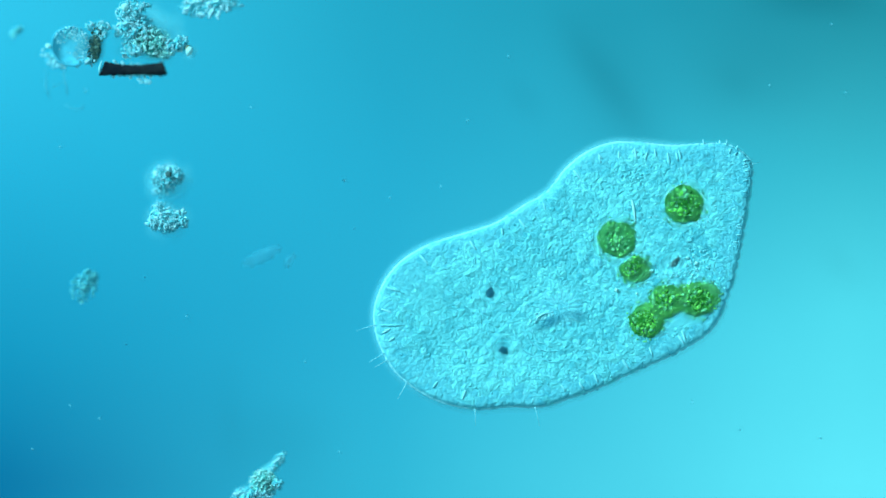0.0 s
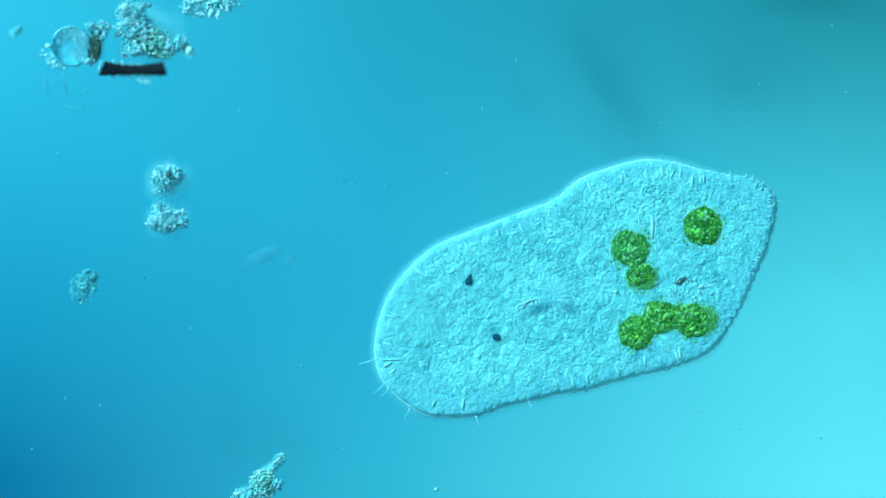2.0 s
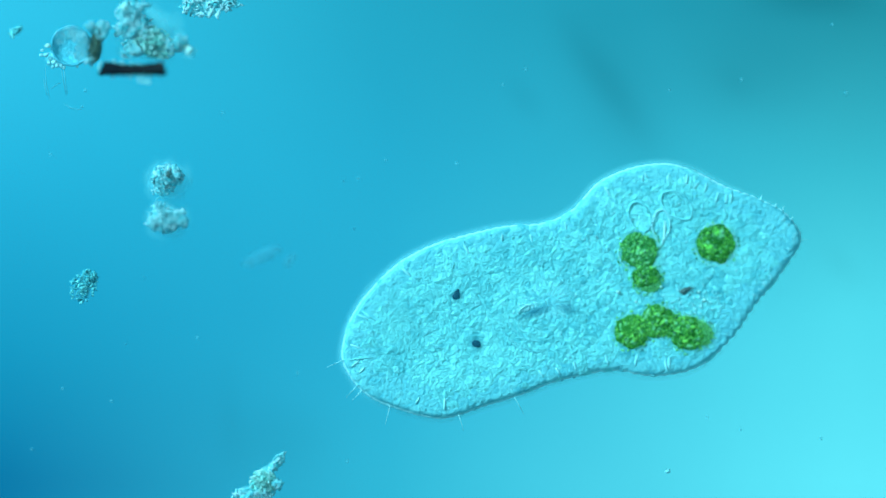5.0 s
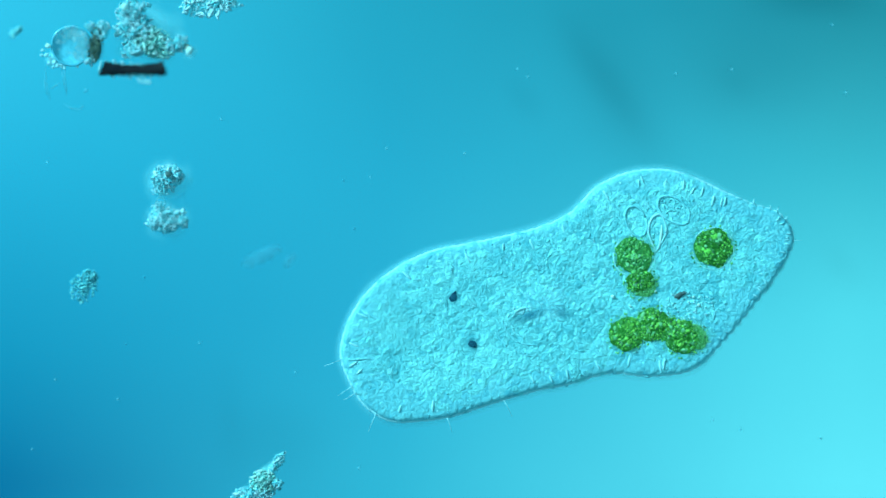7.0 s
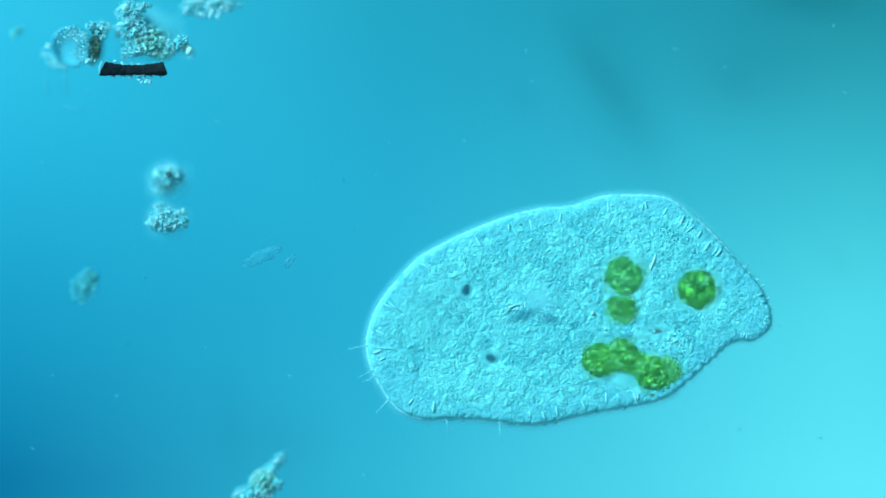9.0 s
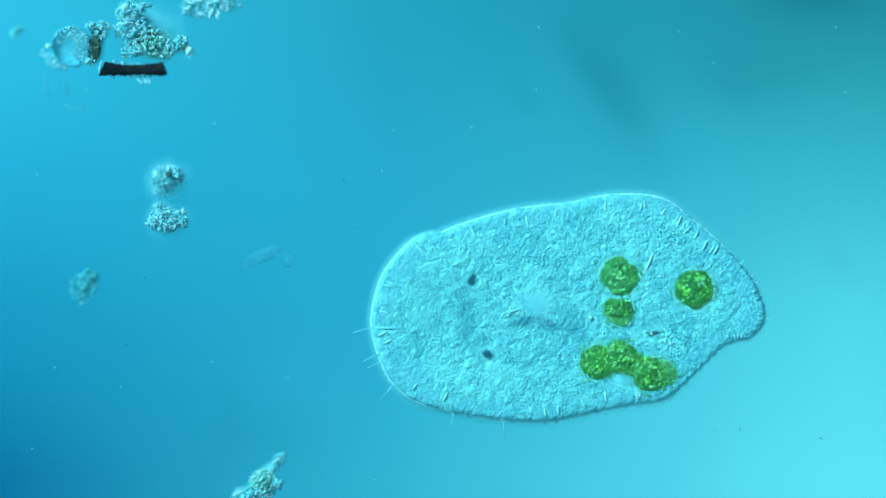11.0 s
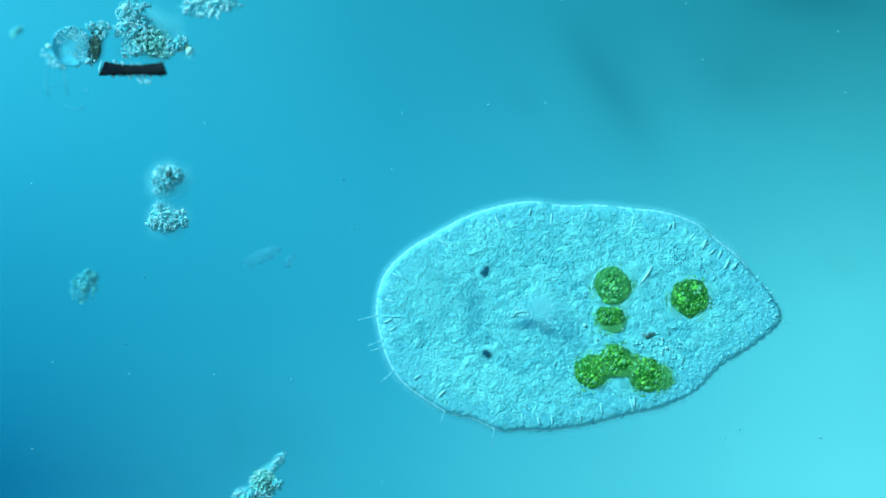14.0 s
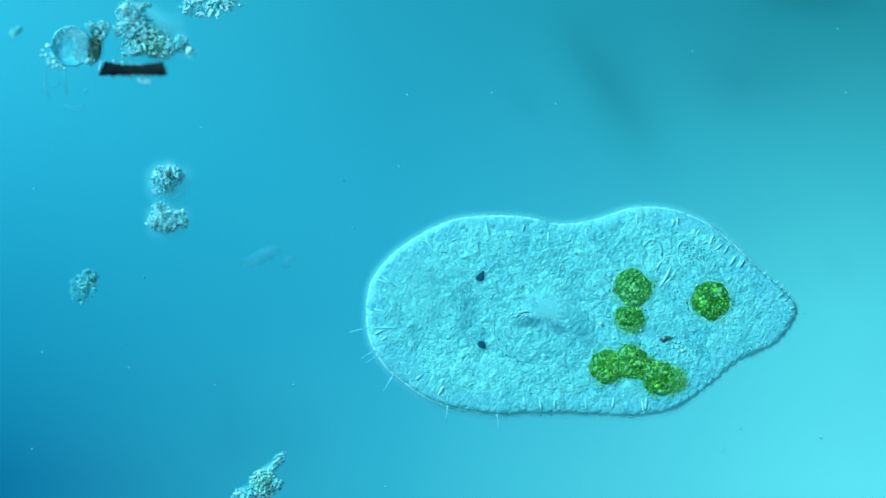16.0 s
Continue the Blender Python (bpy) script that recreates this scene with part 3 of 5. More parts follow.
# the tail lifts off for a moment as the head presses down: degrees
TILT_T, TILT_Z = [4.0, 6.5, 7.0], [0.0, -3.2, 0.0]
FLAT = []
for when, c in zip(TIMES, CONTROL):
    marks = c[-9:]
    mid = marks.mean(0)
    line = marks[2] - marks[:2].mean(0)
    heading = math.degrees(math.atan2(line[1], line[0]))
    BODY.append(pose(mid[0] * U, mid[1] * U, np.interp(when, LIFT_T, LIFT_Z) * U, 0, np.interp(when, TILT_T, TILT_Z), heading))
    FLAT.append(pose(mid[0] * U, mid[1] * U, 0, 0, 0, heading).inverted())


def keyed(ob, place, turn, z=0.0, spin=0.0):
    """Notes a part's way: place (times x 2) in micrometres, turn in radians."""
    KEYED.append((ob, [Matrix.Translation((p[0] * U, p[1] * U, z * U)) @ Matrix.Rotation(a + spin, 4, "Z") for p, a, z in zip(place, turn, np.broadcast_to(z, len(turn)))]))
    return ob


rng = random.Random(5)

# rim lobes along the edge
def granules(bm, seed, radius, count, whole, power, sunk=0.0):
    """Fine grains and short rodlets half sunk in a pad's top."""
    r2 = random.Random(seed)
    for n in range(count):
        a, d = r2.uniform(0, 6.283), radius * math.sqrt(r2.random())
        s = r2.uniform(1.1, 2.2)
        long = s * (r2.uniform(1.0, 1.6) if r2.random() < 0.85 else r2.uniform(1.8, 3.2))
        top = HIGH_BODY * (1 - (d / whole) ** power) ** (1 / power) - sunk
        bead(bm, d * math.cos(a), d * math.sin(a), top + r2.uniform(-1.0, 0.1), long, s, s * 0.7, r2.gauss(0.15, 0.5) if r2.random() < 0.6 else r2.uniform(0, 3.1), 0.4, 1, n, int(r2.random() < 0.10))


def rim_lobe(k):
    bm = pad(RIM_RADIUS, HIGH_BODY - 1, 7.0, 1.7, 14.0, k, 15, 52)
    granules(bm, 60 + k, RIM_RADIUS * 0.8, 3 + k, RIM_RADIUS, 7.0, 1.3)
    return finish(bm, "margin", RIM, True, CLEAR)


rim_meshes = [rim_lobe(k) for k in range(7)]
TAIL = range(56, 80)
sizes = np.array([0.58 if j in TAIL else 0.8 if j in (54, 55, 80, 81) else 1.0 for j in range(RIM_COUNT)])
rim_places, rim_turns, tail_places = [], [], []
for c in CONTROL:
    p, n = rim_curve(c[:-9], RIM_COUNT)
    rim_places.append(p - n * (RIM_RADIUS * sizes + 1.8)[:, None])
    rim_turns.append(np.arctan2(n[:, 1], n[:, 0]))
    tail_places.append(p - n * 31)
rim_places, rim_turns, tail_places = np.array(rim_places), np.unwrap(np.array(rim_turns), axis=0), np.array(tail_places)
margins = []
for j in range(RIM_COUNT):
    ob = part("margin", rim_meshes[rng.randrange(7)], RIM, worm)
    ob.scale = (sizes[j], sizes[j], 1)
    keyed(ob, rim_places[:, j], rim_turns[:, j])
    margins.append(ob)
for j in TAIL:
    ob = part("margin", rim_meshes[j % 7], RIM, worm)
    ob.scale = (0.68, 0.68, 1)
    keyed(ob, tail_places[:, j], rim_turns[:, j], 0.6)

# inner tissue: granular pads, kept inside the rim at all times
def tissue_pad(k):
    bm = pad(PAD_RADIUS, HIGH_BODY, 5.0, 2.4, 17.0, 20 + k, 20, 64)
    granules(bm, 40 + k, PAD_RADIUS * 0.8, 4 + 6 * k, PAD_RADIUS, 5.0)
    return finish(bm, "tissue", TISSUE, True, CLEAR)


PAD_RADIUS = 54.0
tissue_meshes = [tissue_pad(k) for k in range(9)]
ring = rim_curve(CONTROL[HOME][:-9], 160)
inner_ring = ring[0] - ring[1] * 44
spots = []
step = 38.0
for row in range(-12, 13):
    for col in range(-14, 20):
        q = (140 + (col + 0.5 * (row % 2)) * step + rng.uniform(-4, 4), -110 + row * step * 0.866 + rng.uniform(-4, 4))
        if inside(q, inner_ring):
            spots.append(q)
places, turns = ways(spots, HOME)
for i, c in enumerate(CONTROL):
    edge, out = rim_curve(c[:-9], 200)
    for _ in range(3):
        for j in range(len(spots)):
            gap = places[i, j] - edge
            near = np.argmin((gap ** 2).sum(1))
            deep = -(gap[near] @ out[near])
            if deep < PAD_RADIUS - 1:
                places[i, j] -= out[near] * (PAD_RADIUS - 1 - deep)
for j in range(len(spots)):
    pick = rng.randrange(9)
    pick = pick // 3 if spots[j][0] < 190 else 3 + pick * 2 // 3
    ob = part("tissue", tissue_meshes[min(pick, 8)], TISSUE, worm)
    keyed(ob, places[:, j], turns[:, j], rng.uniform(-0.5, 0.5), 0.15 + rng.uniform(-3, 3) * 0.12)

# green meals
def meal(name, mark, radius, label, dx=0.0, dy=0.0, seed=0, material=ALGA, flat=1.0, top=8.0, clear_wall=False):
    bm = bmesh.new()
    r2 = random.Random(seed)
    bead(bm, 0, 0, HIGH_BODY - 2, radius * 0.93, radius * 0.93 * flat, top, 0, 0.2, 4, seed)
    for k in range(int(radius * 7.0)):
        a, d = r2.uniform(0, 6.283), radius * min(1.10, abs(r2.gauss(0.62, 0.28)))
        h = top * math.sqrt(max(0.0, 1 - (d / radius) ** 2))
        s = r2.uniform(1.1, 2.5)
        bead(bm, d * math.cos(a), d * math.sin(a) * flat, HIGH_BODY - 2.4 + max(h, 2.6), s, s * r2.uniform(0.6, 1), s * 0.75, r2.uniform(0, 3), 0.4, 1, k, r2.choices((0, 1, 2), (84, 13, 3))[0])
    for k in range(int(radius * 0.8)):
        a, d = r2.uniform(0, 6.283), radius * 0.78 * math.sqrt(r2.random())
        h = top * math.sqrt(max(0.0, 1 - (d / radius) ** 2))
        s = radius * r2.uniform(0.05, 0.12)
        bead(bm, d * math.cos(a), d * math.sin(a) * flat, HIGH_BODY - 2.6 + h, s * r2.uniform(0.9, 1.7), s, s * 0.5, r2.uniform(0, 3), 0.6, 2, k, r2.choices((0, 1), (70, 30))[0])
    ob = part(name, finish(bm, name, material, True, ALGA_PALE, UMBER), material, worm, label)
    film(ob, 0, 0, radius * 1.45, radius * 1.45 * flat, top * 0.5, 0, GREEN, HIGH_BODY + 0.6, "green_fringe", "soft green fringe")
    if clear_wall:
        bm = bmesh.new()
        pts = [((radius - 1) * math.cos(k * math.pi / 18), (radius - 1) * math.sin(k * math.pi / 18) * flat, HIGH_BODY - 0.1 + 2.0 * noise.noise(Vector((k * 0.6, seed, 0)))) for k in range(37)]
        tube(bm, pts, [1.2] * 37, 6)
        part("vacuole_wall", bm, CLEAR, ob, "thin clear vacuole wall")
    base = CONTROL[HOME][-9 + mark] + (dx, dy)
    p, a = ways([base], HOME)
    keyed(ob, p[:, 0], a[:, 0])
    return ob


meal("food_ball", 2, 38, "round dark green ball of algae", -2, -1, seed=1, clear_wall=True)
meal("food_ball", 3, 38, "round green ball of algae", -3, -1, seed=2, material=ALGA_SOFT, top=7, clear_wall=True)
meal("food_ball", 4, 30, "small green clot of algae with a paler lower half", -1, 0, seed=3, flat=0.7)
meal("pale_clot", 4, 26, "pale green granular clot", 2, -16, seed=8, material=ALGA_PALE, flat=0.7, top=5)
meal("food_ball", 5, 33, "bright green lump of algae", -1, 0, seed=4, material=ALGA_LIGHT)
meal("food_ball", 5, 34, "green lump of algae between two others", 40, 20, seed=5, material=ALGA_LIGHT)
meal("food_ball", 6, 35, "green lump of algae with a clear rim", 3, -2, seed=6, material=ALGA_LIGHT)
meal("food_ball", 6, 24, "small clot of algae joining two lumps", -24, 12, seed=9, material=ALGA_LIGHT, top=6)
meal("pale_clot", 6, 27, "pale green granular clot", 24, -5, seed=7, material=ALGA_PALE, top=5)

# eyes
for mark in (0, 1):
    bm = bmesh.new()
    for k in range(10):
        bead(bm, rng.gauss(0, 2.0), rng.gauss(0, 3.2), HIGH_BODY + rng.uniform(-0.5, 1.2), 2.8, 3.4, 2.2, rng.uniform(0, 3), 0.25, 2, k)
    bead(bm, 0, 0, HIGH_BODY, 6.2, 8.0, 3.4, 0, 0.12, 3, mark)
    eye = part("eye", bm, PIGMENT, worm, "small black pigment eye")
    # dim film painted round the eye as its soft dark halo
    film(eye, 0, 0, 15, 19, 3, 0, DIM, HIGH_BODY + 0.8, "eye_cup", "dim soft halo painted round the eye")
    p, a = ways([CONTROL[HOME][-9 + mark]], HOME)
    keyed(eye, p[:, 0], a[:, 0], 0, -0.5 if mark == 0 else 1.0)

# the clouded skin over eyes, meals and sacs lies close on them while the worm is stretched, and swells up over them as it draws together
SWELL = np.interp(TIMES, [0.0, 0.5, 1.0, 1.5, 2.0, 2.5, 7.0, 7.5, 8.0, 8.5, 9.0, 9.3, 11.5, 13.5, 14.5, 16.0],
                  [0.36, 0.55, 1.0, 0.6, 0.2, 0.0, 0.0, 0.25, 0.5, 0.7, 1.0, 1.0, 0.36, 0.34, 0.25, 0.15])


def skin(base, when, rx, ry, turn, low, high, label=""):
    """A soft cap of skin over a place of the body, sunk to low or swollen to high, micrometres over the back."""
    ob = film(worm, 0, 0, rx, ry, 8, turn, SKIN, 0, "skin", label)
    ob.visible_shadow = False
    p, a = ways([base], TIMES.index(when))
    keyed(ob, p[:, 0], a[:, 0] - a[TIMES.index(when), 0], HIGH_BODY - 8 + low + (high - low) * SWELL, turn)


for mark, dx, dy, rx, ry in ((2, -2, -1, 64, 64), (3, -3, -1, 64, 64), (4, 0, -7, 52, 46), (5, 48, 8, 112, 72)):
    skin(CONTROL[HOME][-9 + mark] + (dx, dy), 13.0, rx, ry, 0.0, -2, 20, "clouded skin over the gut")
for mark in (0, 1):
    skin(CONTROL[HOME][-9 + mark], 13.0, 26, 26, 0.0, -4, 20, "clouded skin over an eye")
skin(spot(1135, 602), 13.0, 40, 30, 0.0, -4, 18, "clouded skin over brown grains")

# pharynx: a low ruffled dome, its pale lip, and a mouth with painted shade
def fixed(ob, x, y, when, z=0.0, spin=0.0):
    """Lets a part ride on the body from its place at a moment, field coordinates."""
    p, a = ways([spot(x, y)], TIMES.index(when))
    return keyed(ob, p[:, 0], a[:, 0] - a[TIMES.index(when), 0], z, spin)


def ruffled(radius, folds, seed):
    """A low rosette: radial folds that sink into the body at its edge."""
    bm = bmesh.new()
    rows = []
    for i in range(13):
        r = radius * (0.25 + 0.75 * i / 12)
        row = []
        for k in range(96):
            a = 2 * math.pi * k / 96
            wob = noise.noise(Vector((math.cos(a) * 2, math.sin(a) * 2, seed)))
            ripple = math.sin(folds * a + 3 * wob + r * 0.04)
            z = HIGH_BODY + 1.3 - 3.6 * (i / 12) ** 3 + (0.15 + 1.0 * i / 12) * ripple + 0.8 * wob
            row.append(bm.verts.new((r * math.cos(a) * (1 + 0.15 * wob) * U, r * math.sin(a) * 0.9 * (1 + 0.15 * wob) * U, z * U)))
        rows.append(row)
    for r0, r1 in zip(rows, rows[1:]):
        for k in range(96):
            bm.faces.new((r0[k], r1[k], r1[(k + 1) % 96], r0[(k + 1) % 96]))
    bm.faces.new(rows[0])
    return bm


fixed(part("pharynx", ruffled(52, 17, 4.0), PALE, worm, "pale ruffled pharynx"), 952, 552, 13.0)
bm = bmesh.new()
tube(bm, [(-17, -3, HIGH_BODY + 2), (-9, 5, HIGH_BODY + 3), (2, 7, HIGH_BODY + 3), (14, 4, HIGH_BODY + 2)], [0.6, 1.5, 1.7, 0.6])
for k in range(30):
    bead(bm, rng.gauss(-2, 11), rng.gauss(3, 4), HIGH_BODY + 0.8, 2.6, 1.8, 2.0, rng.uniform(0, 3), 0.3, 1, k)
fixed(part("lip", bm, CLEAR, worm, "pale rim of the mouth"), 927, 560, 13.0)
DRAWN = np.interp(TIMES, [8.0, 11.3], [0.0, 1.0])  # the gut shows more once the worm has drawn itself together
# DEEP and DIM here are dark films painted for shade in mouth and fold
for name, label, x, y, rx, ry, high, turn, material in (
        ("mouth", "dim blue film painted as shade in the mouth", 931, 577, 52, 15, 3, 0.1, DEEP), ("fold", "dim film painted as shade of a fold behind the mouth", 966, 588, 30, 18, 2.5, -0.5, DIM),
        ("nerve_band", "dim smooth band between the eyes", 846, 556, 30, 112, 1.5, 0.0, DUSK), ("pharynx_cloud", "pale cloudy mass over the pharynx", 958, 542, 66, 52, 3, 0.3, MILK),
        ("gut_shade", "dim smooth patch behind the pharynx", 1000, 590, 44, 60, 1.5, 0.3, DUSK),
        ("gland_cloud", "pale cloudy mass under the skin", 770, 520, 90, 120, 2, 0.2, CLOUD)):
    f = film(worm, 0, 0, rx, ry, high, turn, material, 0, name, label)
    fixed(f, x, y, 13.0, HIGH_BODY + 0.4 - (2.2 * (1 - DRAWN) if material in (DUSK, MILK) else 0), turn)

# fine folds of skin bowed round the mouth
for k in range(5):
    bm = bmesh.new()
    r = 46 + 7.5 * k + 5 * math.sin(k * 2.4)
    pts = []
    for n in range(13):
        a = radians(150 + 17 * k % 40 + n * 7.0)
        pts.append((r * math.cos(a) + 2 * math.sin(n * 1.3 + k), r * 0.95 * math.sin(a), HIGH_BODY + 1.2 * noise.noise(Vector((n * 0.5, k, 2)))))
    tube(bm, pts, [0.6] + [1.4] * 11 + [0.6], 6)
    fixed(part("skin_fold", bm, PALE, worm, "fine bowed fold of skin"), 938, 578, 13.0)

# bundles of short rods in the skin, strewn over the back
bundle_meshes = []
for k in range(6):
    bm = bmesh.new()
    folds = 2 + k % 3
    for v in bmesh.ops.create_icosphere(bm, subdivisions=4, radius=1.0)["verts"]:
        ridge = 0.62 + 0.38 * math.cos(math.pi * (v.co.y + 1) * folds + math.pi)
        v.co = Vector((v.co.x * (5.2 + 0.7 * k), v.co.y * 1.35 * folds, HIGH_BODY + 0.5 + 1.5 * v.co.z * ridge)) * U
    bundle_meshes.append(finish(bm, "rhabdite", PALE))
bundle_spots = []
while len(bundle_spots) < 64:
    q = (rng.uniform(-80, 520), rng.uniform(-320, 100))
    if inside(q, inner_ring) and all(math.hypot(q[0] - p[0], q[1] - p[1]) > 24 for p in bundle_spots) \
            and all(math.hypot(*(CONTROL[HOME][-9 + m] - q)) > 46 for m in range(2, 7)) and all(math.hypot(*(CONTROL[HOME][-9 + m] - q)) > 22 for m in range(2)):
        bundle_spots.append(q)
places, turns = ways(bundle_spots, HOME)
for j in range(len(bundle_spots)):
    keyed(part("rhabdite", bundle_meshes[j % 6], PALE, worm, "tiny ridged clear body in the skin" if j == 0 else ""), places[:, j], turns[:, j], 0, rng.gauss(0.9, 0.7))

# fine arcs from eye to eye
for k in range(4):
    bm = bmesh.new()
    r = 88 + 7 * k
    pts = [(34 + 7 * k * 0.2 - r * math.cos(radians(v)) * 0.66, r * 0.95 * math.sin(radians(v)), HIGH_BODY - 0.2 + 1.6 * noise.noise(Vector((v * 0.09, k, 4)))) for v in range(-58, 59, 9)]
    tube(bm, pts, [0.4] + [0.85] * (len(pts) - 2) + [0.4], 6)
    fixed(part("nerve_arc", bm, TISSUE, worm, "fine arc between the eyes"), 866, 556, 13.0)

# the clear sacs and the hooked stylet near the tail, drawn in under the skin as it swells
def loop(rx, ry, tilt, width, pinch=0.0, sink=0.0):
    bm = bmesh.new()
    pts = []
    for k in range(25):
        a = 2 * math.pi * k / 24
        x, y = rx * math.cos(a) * (1 - pinch * max(0.0, -math.sin(a))), ry * math.sin(a)
        wave = noise.noise(Vector((x * 0.07, y * 0.07, rx)))
        pts.append((x * (1 + 0.12 * wave) * math.cos(tilt) - y * math.sin(tilt), x * math.sin(tilt) + y * (1 - 0.1 * wave) * math.cos(tilt), HIGH_BODY + 0.9 + 1.1 * wave - sink * max(0.0, -math.sin(a))))
    tube(bm, pts, [width * 1.15] * 25, 6)
    return bm


fixed(part("sac", loop(18, 28, 0.35, 1.8), PALE, worm, "clear oval sac wall"), 1129, 384, 3.5, -3.8 * np.minimum(1.0, 2.2 * SWELL))
fixed(part("stylet", loop(16, 33, -0.05, 1.8, 0.75, 1.0), CLEAR, worm, "clear pointed stylet"), 1166, 405, 3.5, -3.8 * np.minimum(1.0, 2.2 * SWELL))
fixed(part("vesicle", loop(33, 20, -0.65, 1.8), PALE, worm, "clear oval vesicle wall"), 1194, 366, 3.5, -3.8 * np.minimum(1.0, 2.2 * SWELL))
bm = bmesh.new()
for k in range(30):
    bead(bm, rng.gauss(0, 9), rng.gauss(0, 7), HIGH_BODY + 1, 2.2, 1.8, 2.0, 0, 0.3, 1, k)
fixed(part("gland", bm, PALE, worm, "faint brownish grains beside the stylet"), 1190, 358, 3.5)
bm = bmesh.new()
tube(bm, [(-12, -19, HIGH_BODY + 0.4), (-4, -8, HIGH_BODY + 0.9), (4, 5, HIGH_BODY + 0.9), (10, 18, HIGH_BODY + 0.5)], [1.2, 2.2, 2.5, 1.5])
fixed(part("hook", bm, DROP, worm, "bright hard hook of the stylet"), 1127, 471, 13.0)

# brown grains and droplets behind the gut
bm = bmesh.new()
bead(bm, 0, 0, HIGH_BODY, 10, 5, 3, 0.4, 0.5, 2, 1)
bead(bm, 9, 4, HIGH_BODY, 5, 3.5, 2.5, 0.4, 0.5, 2, 4)
for k in range(9):
    bead(bm, rng.gauss(0, 9), rng.gauss(-4, 6), HIGH_BODY + 0.3, 1.7, 1.4, 1.3, 0, 0.3, 1, k)
fixed(part("gut_grain", bm, UMBER, worm, "small dark brown grain"), 1135, 602, 13.0, -1.5 * SWELL)
for x, y, r in ((1029, 580, 3.6), (1166, 623, 3.4), (1158, 607, 2.4), (1050, 610, 2.4), (1092, 588, 2.2)):
    bm = bmesh.new()
    bead(bm, 0, 0, HIGH_BODY + 1.5, r, r, r, 0, 0.1, 2, r)
    fixed(part("droplet", bm, DROP, worm, "tiny bright oil droplet"), x, y, 13.0)
bm = bmesh.new()
for k in range(64):
    a, d = rng.uniform(0, 6.283), math.sqrt(rng.random())
    s = rng.uniform(1.2, 2.3)
    bead(bm, 46 * d * math.cos(a), 30 * d * math.sin(a), HIGH_BODY + 1, s, s, s, 0, 0.2, 1, k)
fixed(part("yolk", bm, CLEAR, worm, "fine clear granular yolk"), 1150, 622, 13.0)

# a pale strand added along each rim lobe as its bright edge highlight
rim_line_meshes = []
for k in range(3):
    bm = bmesh.new()
    pts = [((RIM_RADIUS - 1.8) * math.cos(radians(a)), (RIM_RADIUS - 1.8) * math.sin(radians(a)), HIGH_BODY - 11 + 0.3 * k) for a in range(-21, 22, 6)]
    tube(bm, pts, [1.2, 2.7, 3.4, 3.6, 3.6, 3.4, 2.7, 1.2], 10)
    rim_line_meshes.append(finish(bm, "cuticle", RIM_LINE))
for k, ob in enumerate(margins):
    part("cuticle", rim_line_meshes[k % 3], RIM_LINE, ob)

# strips added as the body's halo of light, sloping from the rim lobes to the glass
RIM_HALO = rim_halo_material(((RIM_RADIUS - 1) * U, (RIM_RADIUS + 13) * U), 17 * U)
bm = bmesh.new()
grid = []
for i in range(7):
    w = i / 6
    grid.append([bm.verts.new(((RIM_RADIUS - 4 + 18 * w - v * v / (2.4 * RIM_RADIUS)) * U, v * U, (14 - 13.4 * w) * U)) for v in range(-17, 18, 2)])
for r0, r1 in zip(grid, grid[1:]):
    for k in range(len(r0) - 1):
        bm.faces.new((r0[k], r1[k], r1[k + 1], r0[k + 1]))
rim_halo_mesh = finish(bm, "slime", RIM_HALO)
for ob in margins:
    part("slime", rim_halo_mesh, RIM_HALO, ob)

# rods in the skin, and long stiff bristles, on the rim lobes
rod_meshes = []
for k in range(5):
    bm = bmesh.new()
    long = 13 + 2.6 * k
    bead(bm, RIM_RADIUS - 7 - long / 2, 0, HIGH_BODY - 0.6, long / 2, 1.8 + 0.15 * k, 2.3, 0, 0.2, 2, k)
    rod_meshes.append(finish(bm, "rod", CLEAR))
tract_meshes = []
for k in range(3):
    bm = bmesh.new()
    long = 24 + 9 * k
    tube(bm, [(RIM_RADIUS - 10, 0, HIGH_BODY - 0.6), (RIM_RADIUS - 10 - long * 0.5, 1.5 - k, HIGH_BODY + 0.2), (RIM_RADIUS - 10 - long, 0.5 * k, HIGH_BODY - 1)], [1.0, 1.9, 0.9], 6)
    tract_meshes.append(finish(bm, "tract", PALE))
for j in range(RIM_COUNT):
    tail, front = 42 < j < 74, j < 12 or j > 118
    for n in range(2 if tail or front else 1):
        if front and rng.random() < 0.03:
            tract = part("tract", tract_meshes[rng.randrange(3)], PALE, margins[j])
            tract.rotation_euler = (0, 0, rng.uniform(-0.2, 0.2))
            tract.location = (rng.uniform(-14, 0) * U, rng.uniform(-8, 8) * U, 0)
        if rng.random() < (0.48 if tail else 0.10 if front else 0.20):
            rod = part("rod", rod_meshes[rng.randrange(5)], CLEAR, margins[j])
            rod.rotation_euler = (0, 0, rng.uniform(-0.32, 0.32))
            rod.location = (rng.uniform(-9, 1) * U, rng.uniform(-6, 6) * U, rng.uniform(-0.9, 0.5) * U)
bristle_meshes = []
for k in range(3):
    bm = bmesh.new()
    tube(bm, [(RIM_RADIUS - 5, 0, 23), (RIM_RADIUS + 10, 1 + k, 24), (RIM_RADIUS + 25 + 4 * k, 1 + 3 * k, 24)], [0.8, 0.65, 0.35], 5)
    bristle_meshes.append(finish(bm, "bristle", CLEAR))
stub_meshes = []
